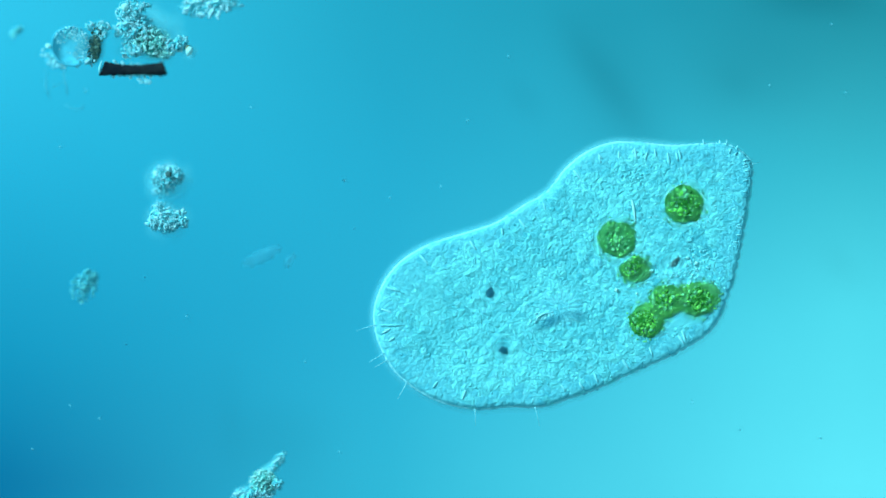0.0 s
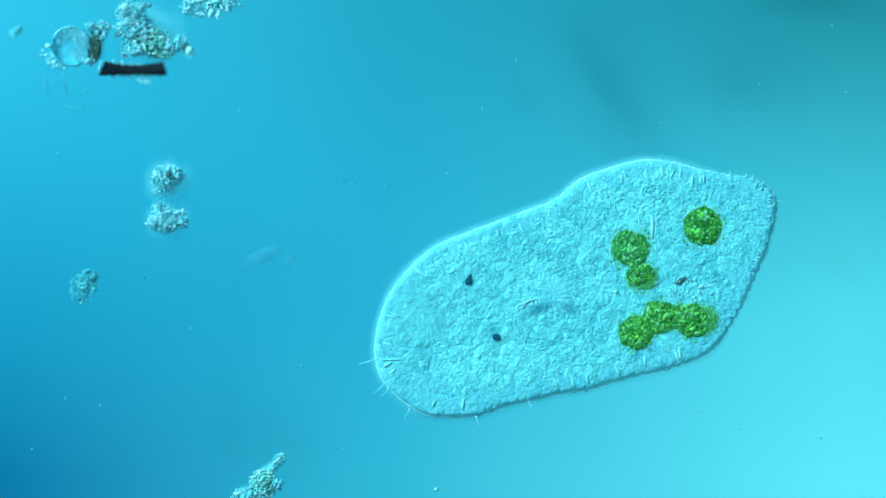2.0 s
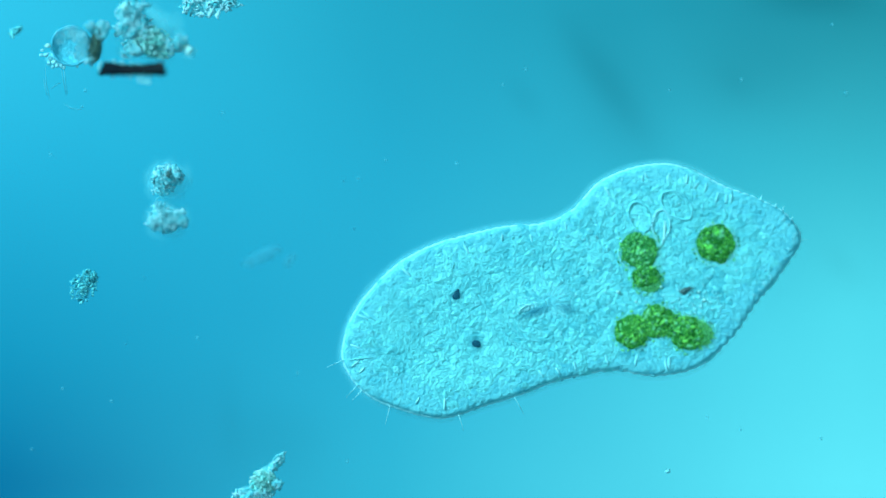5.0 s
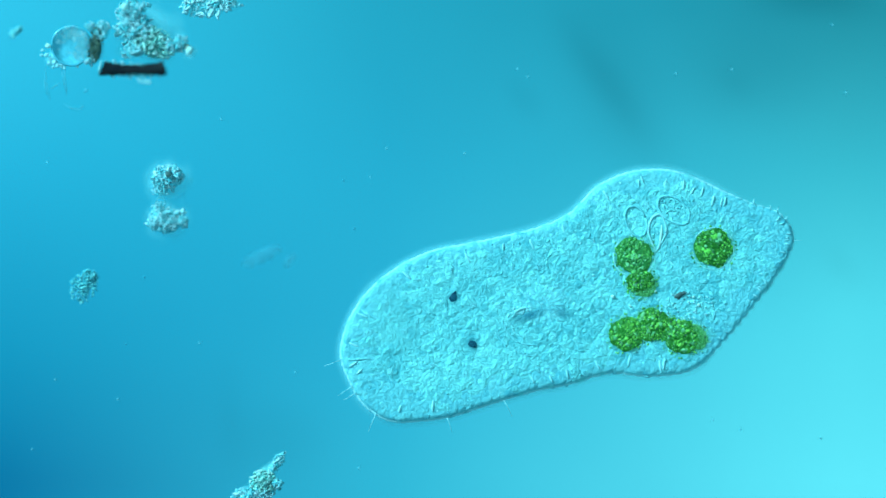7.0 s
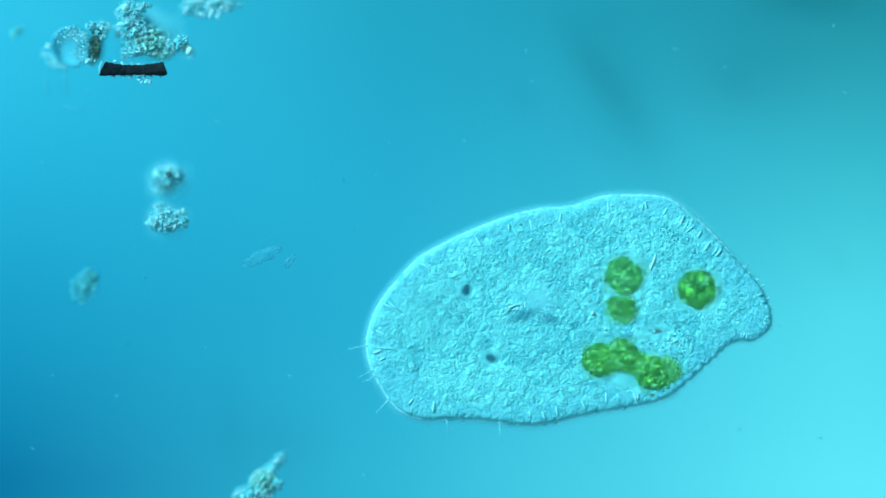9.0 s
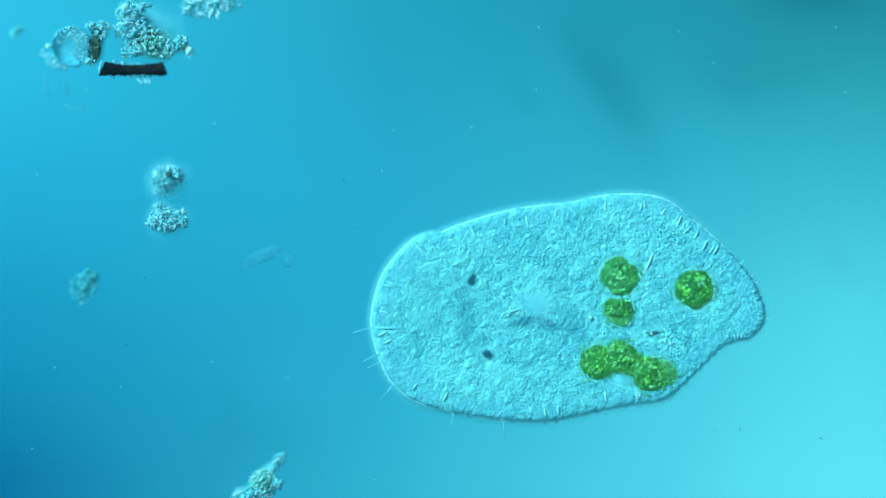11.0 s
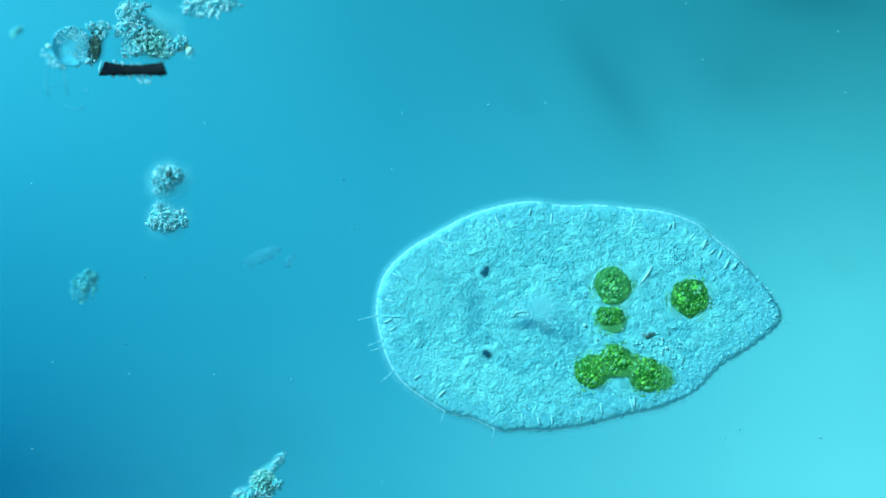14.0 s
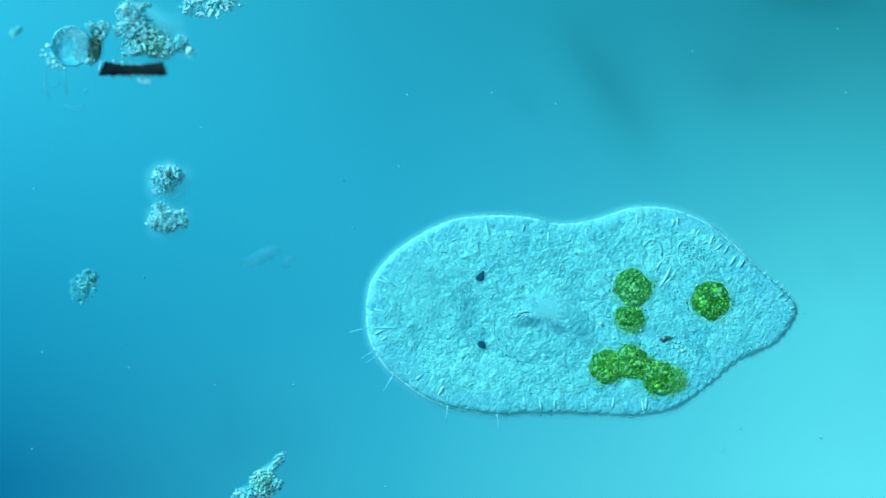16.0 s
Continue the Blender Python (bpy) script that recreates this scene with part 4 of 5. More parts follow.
for k in range(3):
    bm = bmesh.new()
    tube(bm, [(RIM_RADIUS - 8, 0, HIGH_BODY - 8), (RIM_RADIUS + 3, 1, HIGH_BODY - 7), (RIM_RADIUS + 10 + 5 * k, 2 + k, HIGH_BODY - 7)], [1.9, 2.0, 1.0], 6)
    stub_meshes.append(finish(bm, "bristle", CLEAR))
for j in (58, 60, 61, 63):
    stub = part("bristle", stub_meshes[j % 3], CLEAR, margins[j], "stubby clear bristle at the tail")
    stub.rotation_euler = (0, 0, rng.uniform(-0.12, 0.12))
# blunt papillae that roughen the belly edge
papilla_meshes = []
for k in range(4):
    bm = bmesh.new()
    bead(bm, RIM_RADIUS - 1.5, 0, HIGH_BODY - 13, 4.0 + 0.6 * k, 8.0 - k, 6, 0, 0.4, 2, k)
    papilla_meshes.append(finish(bm, "papilla", RIM))
for j in range(62, 112):
    if rng.random() < 0.45:
        knob = part("papilla", papilla_meshes[rng.randrange(4)], RIM, margins[j])
        knob.rotation_euler = (0, 0, rng.uniform(-0.15, 0.15))
        knob.location = (rng.uniform(-2.5, 0.5) * U, 0, 0)
for j in (131, 127, 126, 122, 112, 104, 66):
    part("bristle", bristle_meshes[j % 3], CLEAR, margins[j], "long stiff sensory bristle")

# ---- debris on the slide ----
JELLY = soft_matter("jelly", (0.36, 0.86, 0.90), (0.60, 1.0, 1.0), 60, 0.5, 0.004, 0.35, 0.4, clear=0.30)
JELLY_OLIVE = soft_matter("jelly_olive", (0.38, 0.84, 0.78), (0.62, 1.0, 0.92), 60, 0.5, 0.004, 0.35, 0.4, clear=0.32)
FLAKE = soft_matter("flake", (0.11, 0.50, 0.62), (0.20, 0.62, 0.72), 60, 0.6, 0.005, 0.4, 0.4, clear=0.66)
BEADS = soft_matter("beads", (0.24, 0.76, 0.80), (1.0, 1.0, 1.0), 150, 0.5, 0.004, 0.16, 1.0, island=0.8)
NEEDLE = soft_matter("needle", (0.16, 0.60, 0.70), (0.28, 0.74, 0.82), 90, 0.2, 0.002, 0.2, 0.8, clear=0.45)
BEADS_OLIVE = soft_matter("beads_olive", (0.34, 0.76, 0.64), (1.0, 1.0, 0.90), 150, 0.5, 0.004, 0.16, 1.0, island=0.8)
BEADS_DULL = soft_matter("beads_dull", (0.09, 0.46, 0.52), (0.42, 0.90, 0.86), 120, 0.3, 0.003, 0.16, 1.0, island=0.8)
BEADS_RUST = soft_matter("beads_rust", (0.05, 0.10, 0.09), (0.36, 0.34, 0.22), 120, 0.3, 0.003, 0.25, 0.6, island=0.7)
RUST = soft_matter("rust", (0.035, 0.05, 0.045), (0.16, 0.14, 0.09), 70, 0.5, 0.004, 0.5, 0.3)
CELL_WALL = soft_matter("cell_wall", (0.09, 0.44, 0.56), (0.20, 0.62, 0.72), 60, 0.15, 0.002, 0.15, 0.9)
CELL_SAP = soft_matter("cell_sap", (0.17, 0.64, 0.76), (0.30, 0.80, 0.88), 70, 0.45, 0.004, 0.35, 0.4)
GHOST = soft_matter("ghost", (0.14, 0.55, 0.68), (0.20, 0.64, 0.75), 60, 0.2, 0.002, 0.3, 0.4, clear=0.93)
BLURRED_TINT = soft_matter("humus", (0.10, 0.34, 0.34), (0.24, 0.48, 0.40), 60, 0.5, 0.004, 0.4, 0.3, clear=0.55)


def grains(bm, r2, x, y, rx, ry, turn, low, high, count, small, rods=0.4):
    """Granules strewn over an ellipse, heaped from low at its edge to high in its middle, micrometres."""
    c, s = math.cos(turn), math.sin(turn)
    for k in range(int(count * 1.5)):
        a, d = r2.uniform(0, 6.283), r2.random() ** 0.55
        u, v = rx * d * math.cos(a), ry * d * math.sin(a)
        g = r2.uniform(*small)
        long = g * (r2.uniform(0.9, 1.25) if r2.random() > rods else r2.uniform(1.5, 2.3))
        z = low + (high - low) * math.sqrt(max(0.0, 1 - d * d)) * r2.uniform(0.7, 1.0) + r2.gauss(0, 2.0)
        bead(bm, x + u * c - v * s, y + u * s + v * c, z, long, g * r2.uniform(0.6, 1), g * 0.75, r2.uniform(0, 3.1), 0.9, 2 if g > 2.2 else 1, k)


def hump(x, y, rx, ry, turn, low, high, rough=0.35, seed=0.0):
    """A lumpy mound of jelly from the glass up to high, its edge at low."""
    bm = bmesh.new()
    c, s = math.cos(turn), math.sin(turn)
    rows = []
    for i in range(9):
        rho = math.sin(0.5 * math.pi * (i + 0.25) / 8.25)
        row = []
        for k in range(28):
            a = 2 * math.pi * k / 28
            w = 1 + rough * noise.noise(Vector((math.cos(a) * 1.6, math.sin(a) * 1.6, seed))) * rho
            u, v = rx * rho * w * math.cos(a), ry * rho * w * math.sin(a)
            z = low + (high - low) * math.sqrt(max(0.0, 1 - rho * rho)) + 2.4 * noise.noise(Vector((u * 0.12, v * 0.12, seed)))
            row.append(bm.verts.new(((x + u * c - v * s) * U, (y + u * s + v * c) * U, z * U)))
        rows.append(row)
    rows.append([bm.verts.new((v.co.x * 0.9 + x * U * 0.1, v.co.y * 0.9 + y * U * 0.1, 0.0006)) for v in rows[-1]])
    bm.faces.new(rows[0])
    for r0, r1 in zip(rows, rows[1:]):
        for k in range(28):
            bm.faces.new((r0[k], r1[k], r1[(k + 1) % 28], r0[(k + 1) % 28]))
    bm.faces.new(rows[-1][::-1])
    return bm


def sag(z):
    """Tall heaps sag a little."""
    return z if z < 46 else 46 + 0.88 * (z - 46)


def clump(label, x, y, humps, fields, seed, halo=0.0, group="debris clumps"):
    """A heap of debris: humps are (x, y, rx, ry, turn, low, high, material), fields of granules are
    (x, y, rx, ry, turn, low, high, count, size range, material), all in field coordinates."""
    r2 = random.Random(seed)
    cx, cy = spot(x, y)
    ob = thing("debris_clump", label, "debris", cx, cy, group)
    for n, (bx, by, rx, ry, turn, low, high, material) in enumerate(humps):
        part("jelly", hump(bx - x, y - by, rx, ry, turn, low, sag(high), 0.4, seed + n), material, ob, "clear jelly between the granules")
    for bx, by, rx, ry, turn, low, high, count, small, material in fields:
        bm = bmesh.new()
        grains(bm, r2, bx - x, y - by, rx, ry, turn, sag(low), sag(high), count, small)
        tagged(part("granule_mass", bm, material, ob), kind="stuff")
    # a pale film under the clump paints its halo of hazy light
    if halo:
        film(ob, 0, 0, halo, halo, 5, 0, HALO, 12)
    return ob


def lump(ob, name, label, material, x, y, z, rx, ry, rz, turn=0.0, seed=0.0, rough=0.15):
    bm = bmesh.new()
    bead(bm, x, y, z, rx, ry, rz, turn, rough, 3, seed)
    return part(name, bm, material, ob, label)


FINE, MIDDLE, COARSE = (1.1, 2.1), (1.2, 3.0), (1.8, 3.5)
a = clump("loose pale granular clump with a bright and a dark grain", 295, 320,
          [(297, 314, 22, 18, 0.2, 26, 48, JELLY), (286, 336, 14, 10, 0, 20, 40, JELLY)],
          [(296, 313, 28, 22, 0.1, 36, 58, 150, MIDDLE, BEADS), (288, 336, 20, 11, 0.2, 34, 48, 60, FINE, BEADS), (314, 310, 10, 16, 0.2, 40, 60, 30, MIDDLE, BEADS)], 11, 58)
lump(a, "bright_grain", "bright white grain", DROP, -20, 14, 46, 4.6, 4.4, 4, 0, 2)
lump(a, "dark_grain", "dark olive grain", UMBER, 3, 11, 62, 4.6, 5.6, 3.6, 0.5, 3, 0.5)
bm = bmesh.new()
tube(bm, [(-11 + 8 * math.cos(t), -37 + 7.5 * math.sin(t), 46) for t in (k * math.pi / 9 for k in range(19))], [1.5] * 19, 6)
part("ring", bm, NEEDLE, a, "small clear ring cell")
clump("pale clump of clear round granules", 294, 388,
      [(294, 390, 28, 20, 0.1, 40, 58, JELLY), (280, 370, 10, 10, 0, 36, 52, JELLY)],
      [(294, 390, 33, 22, 0.05, 56, 70, 130, MIDDLE, BEADS), (281, 368, 13, 11, 0, 50, 64, 40, FINE, BEADS), (322, 388, 9, 16, 0.1, 58, 66, 28, COARSE, BEADS),
       (295, 402, 15, 8, 0, 34, 42, 22, COARSE, BEADS), (274, 394, 14, 14, 0, 60, 68, 20, COARSE, BEADS)], 12, 55)
clump("small olive clump of granules low in the water", 148, 508,
      [(148, 508, 20, 28, -0.45, 16, 30, FLAKE), (156, 494, 11, 13, -0.3, 18, 34, BLURRED_TINT)],
      [(148, 508, 22, 33, -0.45, 33, 44, 100, MIDDLE, BEADS_DULL), (158, 488, 14, 10, -0.5, 34, 46, 30, MIDDLE, BEADS_DULL)], 13)
clump("long pale clump of debris reaching into the water", 466, 850,
      [(486, 824, 8, 20, -0.65, 20, 40, JELLY), (466, 856, 22, 26, -0.5, 24, 48, JELLY_OLIVE), (448, 874, 34, 14, 0.1, 24, 48, JELLY)],
      [(489, 820, 8, 24, -0.65, 38, 52, 70, MIDDLE, BEADS), (466, 856, 24, 26, -0.5, 42, 62, 120, MIDDLE, BEADS_OLIVE), (448, 876, 38, 14, 0.1, 40, 62, 110, COARSE, BEADS),
       (490, 858, 12, 9, 0, 44, 60, 24, COARSE, BEADS)], 14)
a = clump("large pale olive heap of granular debris", 262, 62,
          [(228, 22, 20, 16, 0, 30, 54, JELLY), (240, 54, 30, 26, -0.5, 26, 48, JELLY), (270, 76, 32, 24, -0.5, 26, 46, JELLY_OLIVE), (262, 66, 22, 16, -0.5, 26, 44, JELLY_OLIVE), (306, 82, 22, 9, 0.0, 30, 50, JELLY), (238, 88, 18, 10, 0.0, 30, 52, JELLY)],
          [(228, 20, 24, 20, 0, 50, 66, 80, MIDDLE, BEADS), (228, 24, 18, 14, 0, 62, 72, 40, FINE, BEADS), (240, 56, 36, 32, -0.5, 44, 54, 190, MIDDLE, BEADS), (238, 52, 32, 26, -0.5, 58, 70, 130, MIDDLE, BEADS),
           (270, 74, 40, 28, -0.4, 42, 54, 280, FINE, BEADS_OLIVE), (266, 74, 34, 24, -0.4, 58, 68, 110, MIDDLE, BEADS_OLIVE), (262, 66, 28, 20, -0.4, 36, 46, 60, MIDDLE, BEADS_OLIVE),
           (304, 80, 30, 12, -0.15, 50, 66, 100, MIDDLE, BEADS), (322, 74, 11, 10, 0, 64, 74, 30, MIDDLE, BEADS), (236, 90, 22, 12, 0.1, 58, 72, 60, MIDDLE, BEADS),
           (252, 12, 14, 8, 0.3, 64, 74, 34, MIDDLE, BEADS), (288, 97, 22, 8, 0.1, 46, 64, 60, FINE, BEADS_OLIVE)], 15, 84)
lump(a, "droplet", "bright clear droplet", DROP, -41, 49, 66, 6.4, 6.8, 6, 0, 5)
clump("pale sheet of overlapping clear flakes", 372, 10,
      [(366, 6, 42, 20, 0.1, 20, 40, JELLY), (404, 6, 22, 9, 0, 20, 38, JELLY)],
      [(365, 8, 46, 23, 0.1, 38, 46, 150, MIDDLE, BEADS), (404, 9, 24, 9, 0, 38, 48, 40, MIDDLE, BEADS)], 16)
r2 = random.Random(61)
sheet_clump = bpy.data.objects["debris_clump.005"]
for k in range(34):
    bm = bmesh.new()
    g = r2.uniform(3.4, 6.4)
    bead(bm, 0, 0, 0, g, g * r2.uniform(0.3, 0.5), 2.6, 0, 0.4, 2, k)
    ob = part("flake", bm, BEADS, sheet_clump)
    ob.matrix_basis = pose(r2.uniform(-48, 30) * U, r2.uniform(-20, 10) * U, r2.uniform(44, 50) * U, 0, 0, r2.gauss(70, 50))
# brown column beside the round cell
a = clump("brown granular column clinging to a round cell", 174, 76,
          [(170, 78, 11, 36, -0.2, 30, 60, RUST), (180, 52, 12, 16, -0.2, 30, 58, JELLY)],
          [(169, 78, 12, 38, -0.2, 56, 72, 140, FINE, BEADS_RUST), (181, 54, 12, 18, -0.25, 62, 76, 40, MIDDLE, BEADS), (160, 46, 8, 8, 0, 64, 76, 16, MIDDLE, BEADS), (160, 108, 9, 8, 0, 60, 72, 16, MIDDLE, BEADS)], 17)

# bright oil drop with an amber edge, on a foot of jelly
x, y = spot(335, 91)
a = thing("oil_drop", "bright white oil drop with an amber edge", "droplet", x, y)
part("jelly", hump(0, 0, 4, 5, 0, 10, 56, 0.3, 3.0), JELLY, a)
lump(a, "drop", "", DROP, 0, 0, 68, 6.5, 8.5, 7, -0.4, 1)
lump(a, "edge", "amber edge", AMBER, -3.5, 6, 67, 3, 4, 4, -0.4, 2)
# the drop's bright halo, painted as a pale film
film(a, 0, 0, 20, 22, 3, 0, HALO, 52)

# round cell: a cup of sap in a thin wall, a clear upper wall with granules inside it, beads and needles round it
x, y = spot(126, 81)
a = thing("round_cell", "round clear cell with a thin wall and granular filling", "cell", x, y)
bm = bmesh.new()
rows = []
profile = [(2, 12), (13, 13.5), (24, 20), (31, 30), (34, 41), (34.2, 45), (33, 46), (31.5, 43), (29, 39.5), (24, 37.5), (16, 36.6), (8, 36.2), (1.5, 36)]
for r, z in profile:
    row = []
    for k in range(64):
        t = 2 * math.pi * k / 64
        wob = 1 + 0.035 * noise.noise(Vector((math.cos(t) * 1.5, math.sin(t) * 1.5, 3)))
        lift = 1.3 * noise.noise(Vector((r * math.cos(t) * 0.12, r * math.sin(t) * 0.12, 7))) if r < 30 and z > 35 else 0
        row.append(bm.verts.new((r * wob * math.cos(t) * U, r * wob * math.sin(t) * U, (z + lift) * U)))
    rows.append(row)
bm.faces.new(rows[0][::-1])
for r0, r1 in zip(rows, rows[1:]):
    for k in range(64):
        bm.faces.new((r0[k], r0[(k + 1) % 64], r1[(k + 1) % 64], r1[k]))
bm.faces.new(rows[-1])
part("filling", bm, CELL_SAP, a, "clear smooth sap")
bm = bmesh.new()
pts = []
for k in range(65):
    t = k * math.pi / 32
    wob = 1 + 0.035 * noise.noise(Vector((math.cos(t) * 1.5, math.sin(t) * 1.5, 3)))
    pts.append((34.4 * wob * math.cos(t), 34.4 * wob * math.sin(t), 46))
tube(bm, pts, [2.2] * 65, 8)
part("wall", bm, CELL_WALL, a, "thin clear round wall")
bm = bmesh.new()
made = bmesh.ops.create_icosphere(bm, subdivisions=4, radius=1.0)["verts"]
bmesh.ops.delete(bm, geom=[v for v in made if v.co.z < -0.02], context="VERTS")
for v in bm.verts:
    v.co = Vector((v.co.x * 33.5, v.co.y * 33.5, 45 + 27 * max(0.0, 1 - math.hypot(v.co.x, v.co.y) ** 5) ** 0.2)) * U
part("upper_wall", bm, GHOST, a, "glassy upper wall")
r2 = random.Random(21)
bm = bmesh.new()
for k in range(200):
    t = r2.gauss(0.75, 1.15)
    d = 33 * (1 - 0.62 * r2.random() ** 1.6)
    g = r2.uniform(1.4, 2.6)
    bead(bm, d * math.cos(t), d * math.sin(t), 45 + 27 * max(0.02, 1 - (d / 34) ** 5) ** 0.2 + r2.uniform(-3, 1.5), g, g * 0.85, g * 0.8, t, 0.3, 1, k)
tagged(part("granule_mass", bm, BEADS, a), kind="stuff")
bm = bmesh.new()
for k in range(80):
    t, d = r2.uniform(-1.4, 2.4), 29 * math.sqrt(r2.uniform(0.05, 1))
    g = r2.uniform(1.2, 2.2)
    bead(bm, d * math.cos(t), d * math.sin(t), 37.5 + 4 * (d / 29) ** 4 + r2.uniform(-0.5, 1.0), g, g * 0.8, g * 0.7, t, 0.3, 1, k)
tagged(part("granule_mass", bm, BEADS, a), kind="stuff")
for n, (t, d, g, z) in enumerate(((3.15, 41, 5.0, 48), (3.5, 47, 4.0, 42), (3.45, 55, 3.2, 40), (3.7, 44, 4.2, 38), (3.9, 42, 4.6, 40), (4.1, 43, 4.0, 42), (4.25, 40, 4.2, 40), (3.8, 50, 3.4, 36),
                                  (4.0, 50, 3.0, 36), (4.4, 41, 3.2, 40), (3.3, 52, 3.0, 38), (5.0, 38, 2.8, 44), (5.45, 40, 3.2, 44), (5.6, 44, 3.4, 44))):
    lump(a, "bead", "bright round bead" if n == 0 else "", DROP if n == 0 else BEADS, d * math.cos(t), d * math.sin(t), z, g * 1.1, g * 0.9, g * 0.9, t, n, 0.3)
part("jelly", hump(-32, -22, 13, 14, -0.6, 16, 34, 0.4, 5.0), JELLY, a, "clear jelly between the beads")
for n, pts in enumerate((((-18, -34, 38), (-15, -58, 36), (-9, -88, 34)), ((-13, -36, 38), (-11, -60, 36), (-7, -86, 34)), ((-46, -38, 34), (-45, -64, 34), (-38, -96, 32)),
                         ((-49, -60, 33), (-46, -78, 33), (-43, -88, 32)), ((-36, -76, 33), (-28, -70, 34), (-18, -65, 34)))):
    bm = bmesh.new()
    tube(bm, pts, [0.8, 1.1, 0.5], 6)
    part("needle", bm, NEEDLE, a, "thin clear needle")

# flake of pale matter and hairs near the glass
x, y = spot(28, 56)
a = thing("small_flake", "small pale flake of granules near the glass", "debris", x, y)
part("jelly", hump(0, 0, 11, 5, 0.7, 8, 22, 0.3, 9.0), FLAKE, a)
r2 = random.Random(33)
bm = bmesh.new()
grains(bm, r2, 0, 0, 13, 6, 0.7, 24, 29, 26, MIDDLE)
tagged(part("granule_mass", bm, BEADS_DULL, a), kind="stuff")
lump(a, "tip", "pale blunt tip", BEADS_DULL, 6, 7, 27, 6, 3.4, 3, 0.3, 4)
x, y = spot(134, 190)
a = thing("hair", "thin clear hair lying in the water", "hair", x, y)
bm = bmesh.new()
tube(bm, [(-22, 6, 30), (-10, -1, 32), (4, -4, 32), (11, -3, 32)], [0.7, 1.2, 1.3, 0.9], 6)
part("strand", bm, NEEDLE, a)
lump(a, "knob", "small knob at its end", NEEDLE, 11, 1, 32, 2.4, 3, 2.4)
x, y = spot(151, 160)
a = thing("bead", "single clear bead in the water", "bead", x, y)
lump(a, "ball", "", NEEDLE, 0, 0, 30, 3.2, 3.2, 3.2)

# charred splinter: a sagging bar with flared ends, on an added, hidden jelly prop
x, y = spot(237, 121)
a = thing("splinter", "dark brown charred splinter, slightly curved", "splinter", x, y)
bm = bmesh.new()
cols = []
for i in range(57):
    s = -1 + i / 28
    low = -12.5 + 1.6 * noise.noise(Vector((s * 12, 1, 0))) + 1.2 * noise.noise(Vector((s * 30, 8, 0))) - 1.5 * s * s
    high = 5.5 + 6.5 * s * s + 2.0 * noise.noise(Vector((s * 10, 5, 0))) + 1.2 * noise.noise(Vector((s * 32, 3, 0)))
    mid, wide = (low + high) / 2, (high - low) / 2 * (1 if i < 55 else 0.92 if i == 55 else 0.7)
    col = []
    for k in range(18):
        t = 2 * math.pi * k / 18
        side = math.copysign(abs(math.cos(t)) ** 0.6, math.cos(t))
        rag = noise.noise(Vector((side * 4, math.sin(t) * 3, s * 40)))
        col.append(bm.verts.new(((56 * s - 3 * side * s + (2.5 * side if s < -0.8 else 0) + (1.8 * rag if abs(s) > 0.95 else 0)) * U,
                                 (mid + wide * side + 0.5 * rag) * U, (77 + 5 * s + 8.0 * math.sin(t) + 1.6 * noise.noise(Vector((s * 14, t, 2)))) * U)))
    cols.append(col)
for c0, c1 in zip(cols, cols[1:]):
    for k in range(18):
        bm.faces.new((c0[k], c0[(k + 1) % 18], c1[(k + 1) % 18], c1[k]))
bm.faces.new(cols[0])
bm.faces.new(cols[-1][::-1])
bmesh.ops.recalc_face_normals(bm, faces=bm.faces)
part("bar", bm, CHAR, a)
part("jelly", hump(0, -2, 40, 7, 0, 20, 72, 0.2, 6.0), JELLY, a, "hidden jelly prop added under the bar")
bm = bmesh.new()
tube(bm, [(-57, 13, 66), (-59.5, 5, 66), (-61, -3, 66), (-61, -11, 66)], [1.0, 1.9, 1.9, 1.0], 6)
part("broken_end", bm, CLEAR, a, "pale edge along the left end")
r2 = random.Random(71)
bm = bmesh.new()
for k in range(60):
    s = r2.uniform(-1, 1)
    up = r2.random() < 0.45
    g = r2.uniform(1.2, 2.2)
    bead(bm, 54 * s, (6 + 6 * s * s if up else -13) + r2.gauss(0, 1.4), 77 + 5 * s + r2.uniform(-5, 4), g * 1.2, g, g, r2.uniform(0, 3), 0.4, 1, k)
tagged(part("granule_mass", bm, BEADS, a, "fine grains clinging to the bar"), kind="stuff")
for n, (dx, dy, g) in enumerate(((10, -20, 3.6), (14, -25, 3.4), (23, -24, 4.4), (28, -25, 3.6), (19, -17, 3.2), (30, -15, 3.0), (-36, -15, 3.0), (-6, -16, 3.2), (-20, 9, 3.4), (-34, 12, 3.0))):
    lump(a, "bead", "", BEADS, dx, dy, 75 + 0.1 * dx, g * 1.2, g * 0.85, g * 0.8, 0.3 * n, n, 0.3)

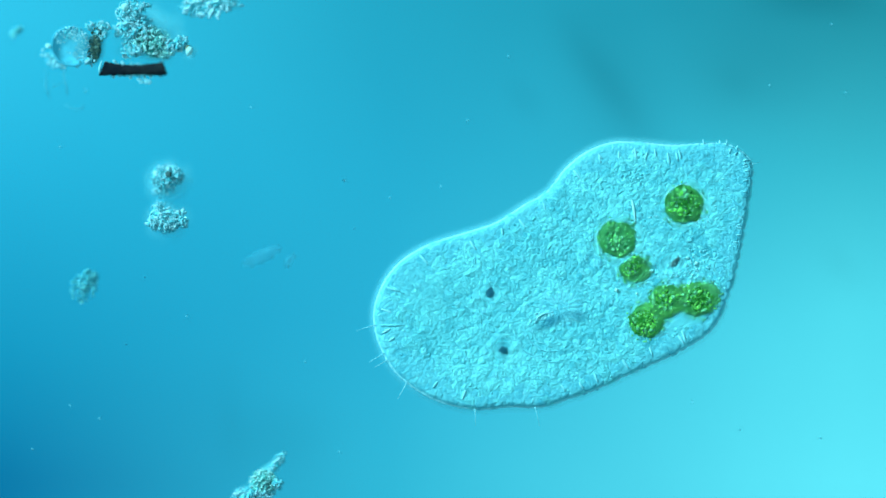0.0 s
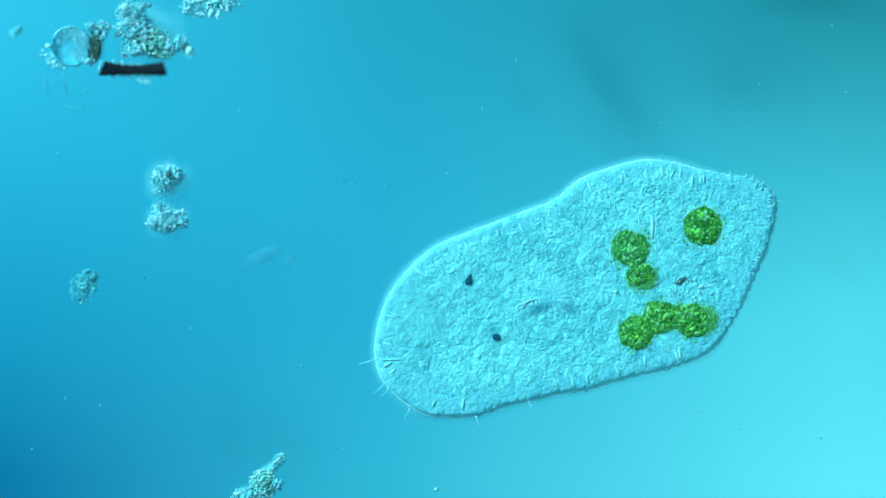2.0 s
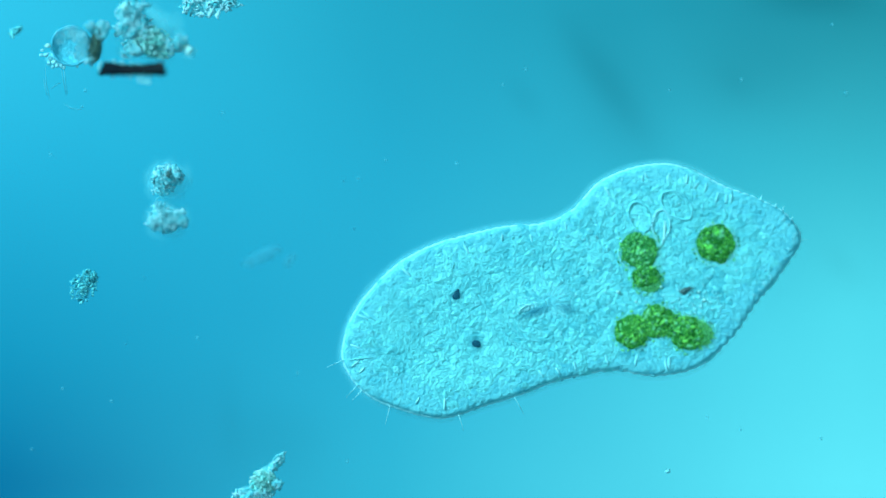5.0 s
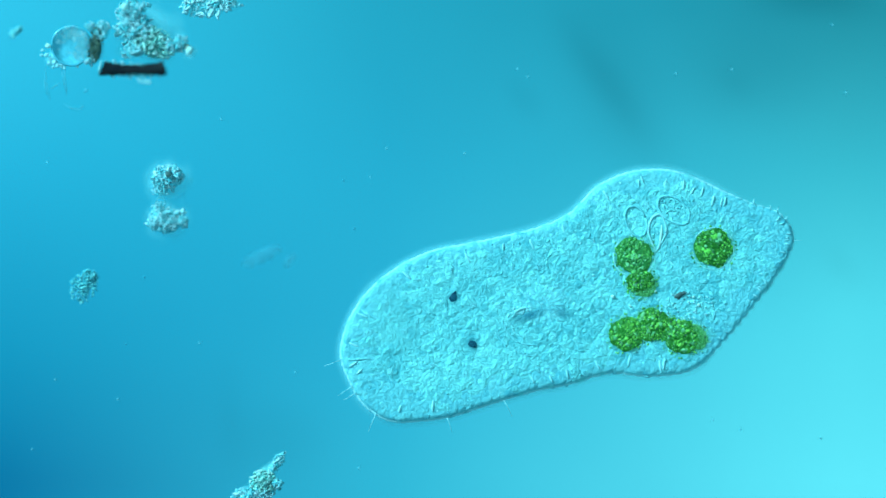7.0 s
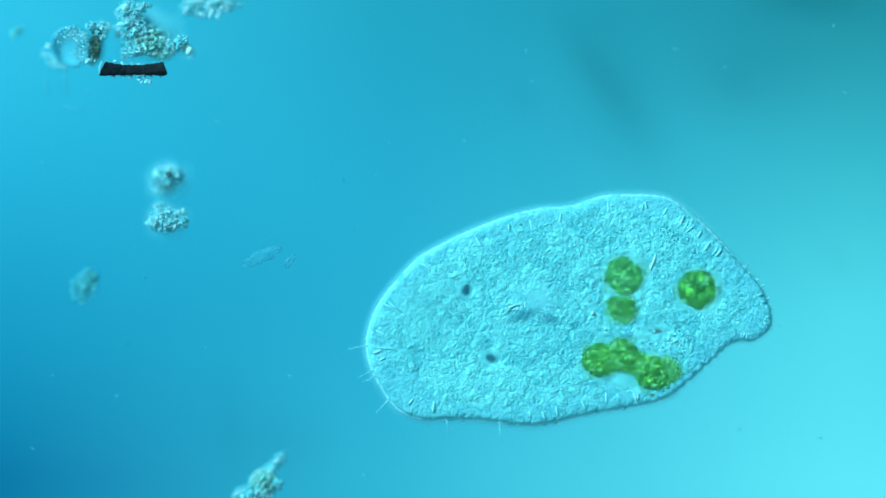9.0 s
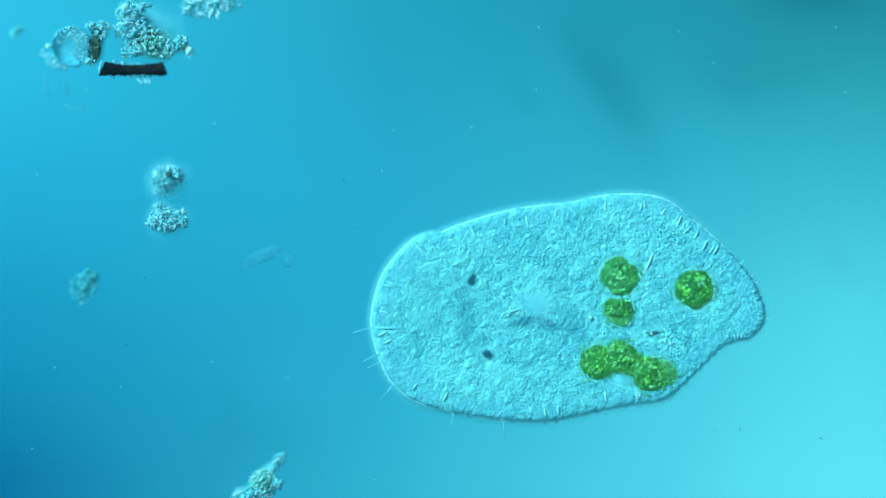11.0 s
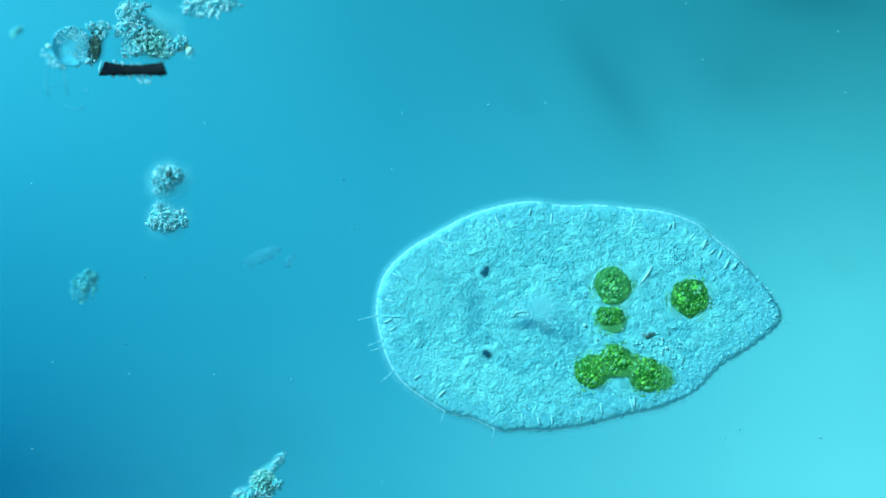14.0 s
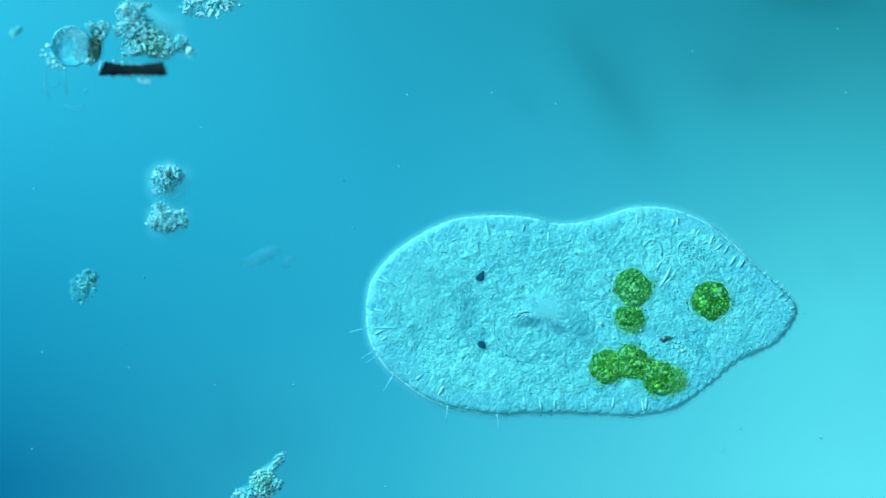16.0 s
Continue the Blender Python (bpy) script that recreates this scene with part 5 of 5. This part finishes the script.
# thin ruffled flakes high in the water, almost clear
def ruffled_flake(label, x, y, long, wide, turn, z, seed):
    cx, cy = spot(x, y)
    ob = thing("slime_flake", label, "slime", cx, cy, "slime flakes")
    bm = bmesh.new()
    rows = []
    for i in range(25):
        s = -1 + i / 12
        row = []
        for k in range(12):
            t = 2 * math.pi * k / 12
            w = wide * math.sqrt(max(0.02, 1 - s * s)) * (1 + 0.5 * noise.noise(Vector((s * 4, seed, 1))))
            sway = wide * 0.7 * noise.noise(Vector((s * 2.2, seed, 5)))
            row.append(bm.verts.new((long * s * U, (sway + w * math.cos(t)) * U, (z + w * 0.55 * math.sin(t) + 1.5 * noise.noise(Vector((s * 7, t, seed)))) * U)))
        rows.append(row)
    for r0, r1 in zip(rows, rows[1:]):
        for k in range(12):
            bm.faces.new((r0[k], r0[(k + 1) % 12], r1[(k + 1) % 12], r1[k]))
    bm.faces.new(rows[0][::-1])
    bm.faces.new(rows[-1])
    # almost invisible prop, added so that the flake has a support
    part("foot", hump(0, 0, long * 0.3, wide * 0.5, turn, 20, z - 2, 0.2, seed), GHOST, ob, "clear prop added to hold it up")
    body = part("sheet", bm, FLAKE, ob)
    body.rotation_euler = (0, 0, turn)
    return ob


ruffled_flake("faint ruffled flake of slime high in the water", 464, 454, 38, 12, 0.42, 82, 1)
ruffled_flake("faint small flake of slime high in the water", 513, 462, 15, 7, 1.0, 82, 2)

# ---- specks in the water ----
DRIFT = []
mote_data = []
for k, material in enumerate((MOTE, MOTE, SHADE)):
    bm = bmesh.new()
    bead(bm, 0, 0, 1.6, 2.5 - 0.3 * k, 1.7, 1.5, 0, 0.2, 2, k)
    mote_data.append(finish(bm, "speck", material))


def speck(x, y, k, label, turn=0.0):
    cx, cy = spot(x, y)
    ob = new("speck", mote_data[k])
    ob.matrix_world = pose(cx * U, cy * U, 0.055, 0, 0, turn)
    return tagged(ob, label, "speck", "specks in the water")


for x, y, k in ((626, 405, 2), (256, 491, 2), (1453, 776, 2), (1310, 761, 2), (1497, 164, 1), (608, 320, 2), (223, 610, 2), (57, 795, 1)):
    ob = speck(x, y, k, "tiny dark speck on an added clear prop" if k == 2 else "tiny pale speck on an added clear prop")
    # added prop from the glass up to the speck, almost invisible
    part("foot", hump(0, 0, 3, 3, 0, -50, 0, 0.2, x), GHOST, ob, "clear prop added under it").location.z = -0.0005
# swimming ones: start, drift in a second
for x, y, dx, dy, k in ((828, 213, 12, -16, 0), (1362, 151, -10, -4, 1), (444, 190, -4, 3, 0), (1472, 43, 0, 0.5, 1), (176, 741, 4, -6, 0), (124, 718, -3, -3, 1),
                        (610, 320, 5, -2, 1), (106, 260, -2, 5, 0), (1226, 712, 3, 4, 0), (1160, 260, 4, -18, 1), (780, 330, 6, -11, 0), (690, 350, 2, -12, 1),
                        (330, 560, 4, 8, 1), (540, 640, -2, 5, 0), (600, 800, 5, 2, 1), (900, 100, 5, 5, 0)):
    ob = speck(x, y, k, "tiny pale speck drifting in the water", rng.uniform(0, 180))
    # added prop that travels below the speck, almost invisible
    part("thread", hump(0, 0, 3, 3, 0, -50, 0, 0.2, x), GHOST, ob, "clear prop added below, moving along with it").location.z = -0.0005
    rows = []
    px, py, turn = x, y, rng.uniform(0, 180)
    for n in range(17):
        cx, cy = spot(px, py)
        rows.append((float(n), pose(cx * U, cy * U, 0.055, 0, 0, turn)))
        px, py, turn = px + dx + rng.uniform(-7, 7), py + dy + rng.uniform(-7, 7), turn + rng.uniform(-25, 25)
    DRIFT.append((ob, rows))

# a clear round swimmer that passes under the worm's belly
bm = bmesh.new()
bead(bm, 0, 0, 0, 5.0, 4.2, 4.2, 0.5, 0.1, 3, 1)
swimmer = tagged(new("swimmer", finish(bm, "swimmer", BEADS)), "tiny clear round cell swimming past the flatworm", "swimmer")
# the swimmer gets the same added, almost invisible prop
part("thread", hump(0, 0, 3, 3, 0, -40, 0, 0.2, 2.0), GHOST, swimmer, "clear prop added below, moving along with it")
DRIFT.append((swimmer, [(t, pose((x - 784) * U, (441 - y) * U, 0.047)) for t, x, y in (
    (0.0, 760, 960), (1.9, 774, 873), (2.1, 771, 858), (2.3, 774, 832), (2.5, 788, 802), (2.6, 801, 775), (2.7, 870, 757), (2.8, 944, 749), (2.9, 977, 746), (3.0, 1012, 735), (3.2, 1104, 708),
    (3.4, 1201, 701), (3.6, 1235, 724), (3.8, 1240, 746), (4.0, 1233, 764), (4.2, 1225, 781), (5.2, 1170, 850), (6.2, 1130, 930), (16.0, 1060, 1000))]))

# ---- movement ----
def motions():
    walk(worm, [(t, m) for t, m in zip(TIMES, BODY)])
    for ob, poses in KEYED:
        walk(ob, [(t, h @ m) for t, h, m in zip(TIMES, FLAT, poses)])
    for ob, rows in DRIFT:
        walk(ob, rows)


motions()
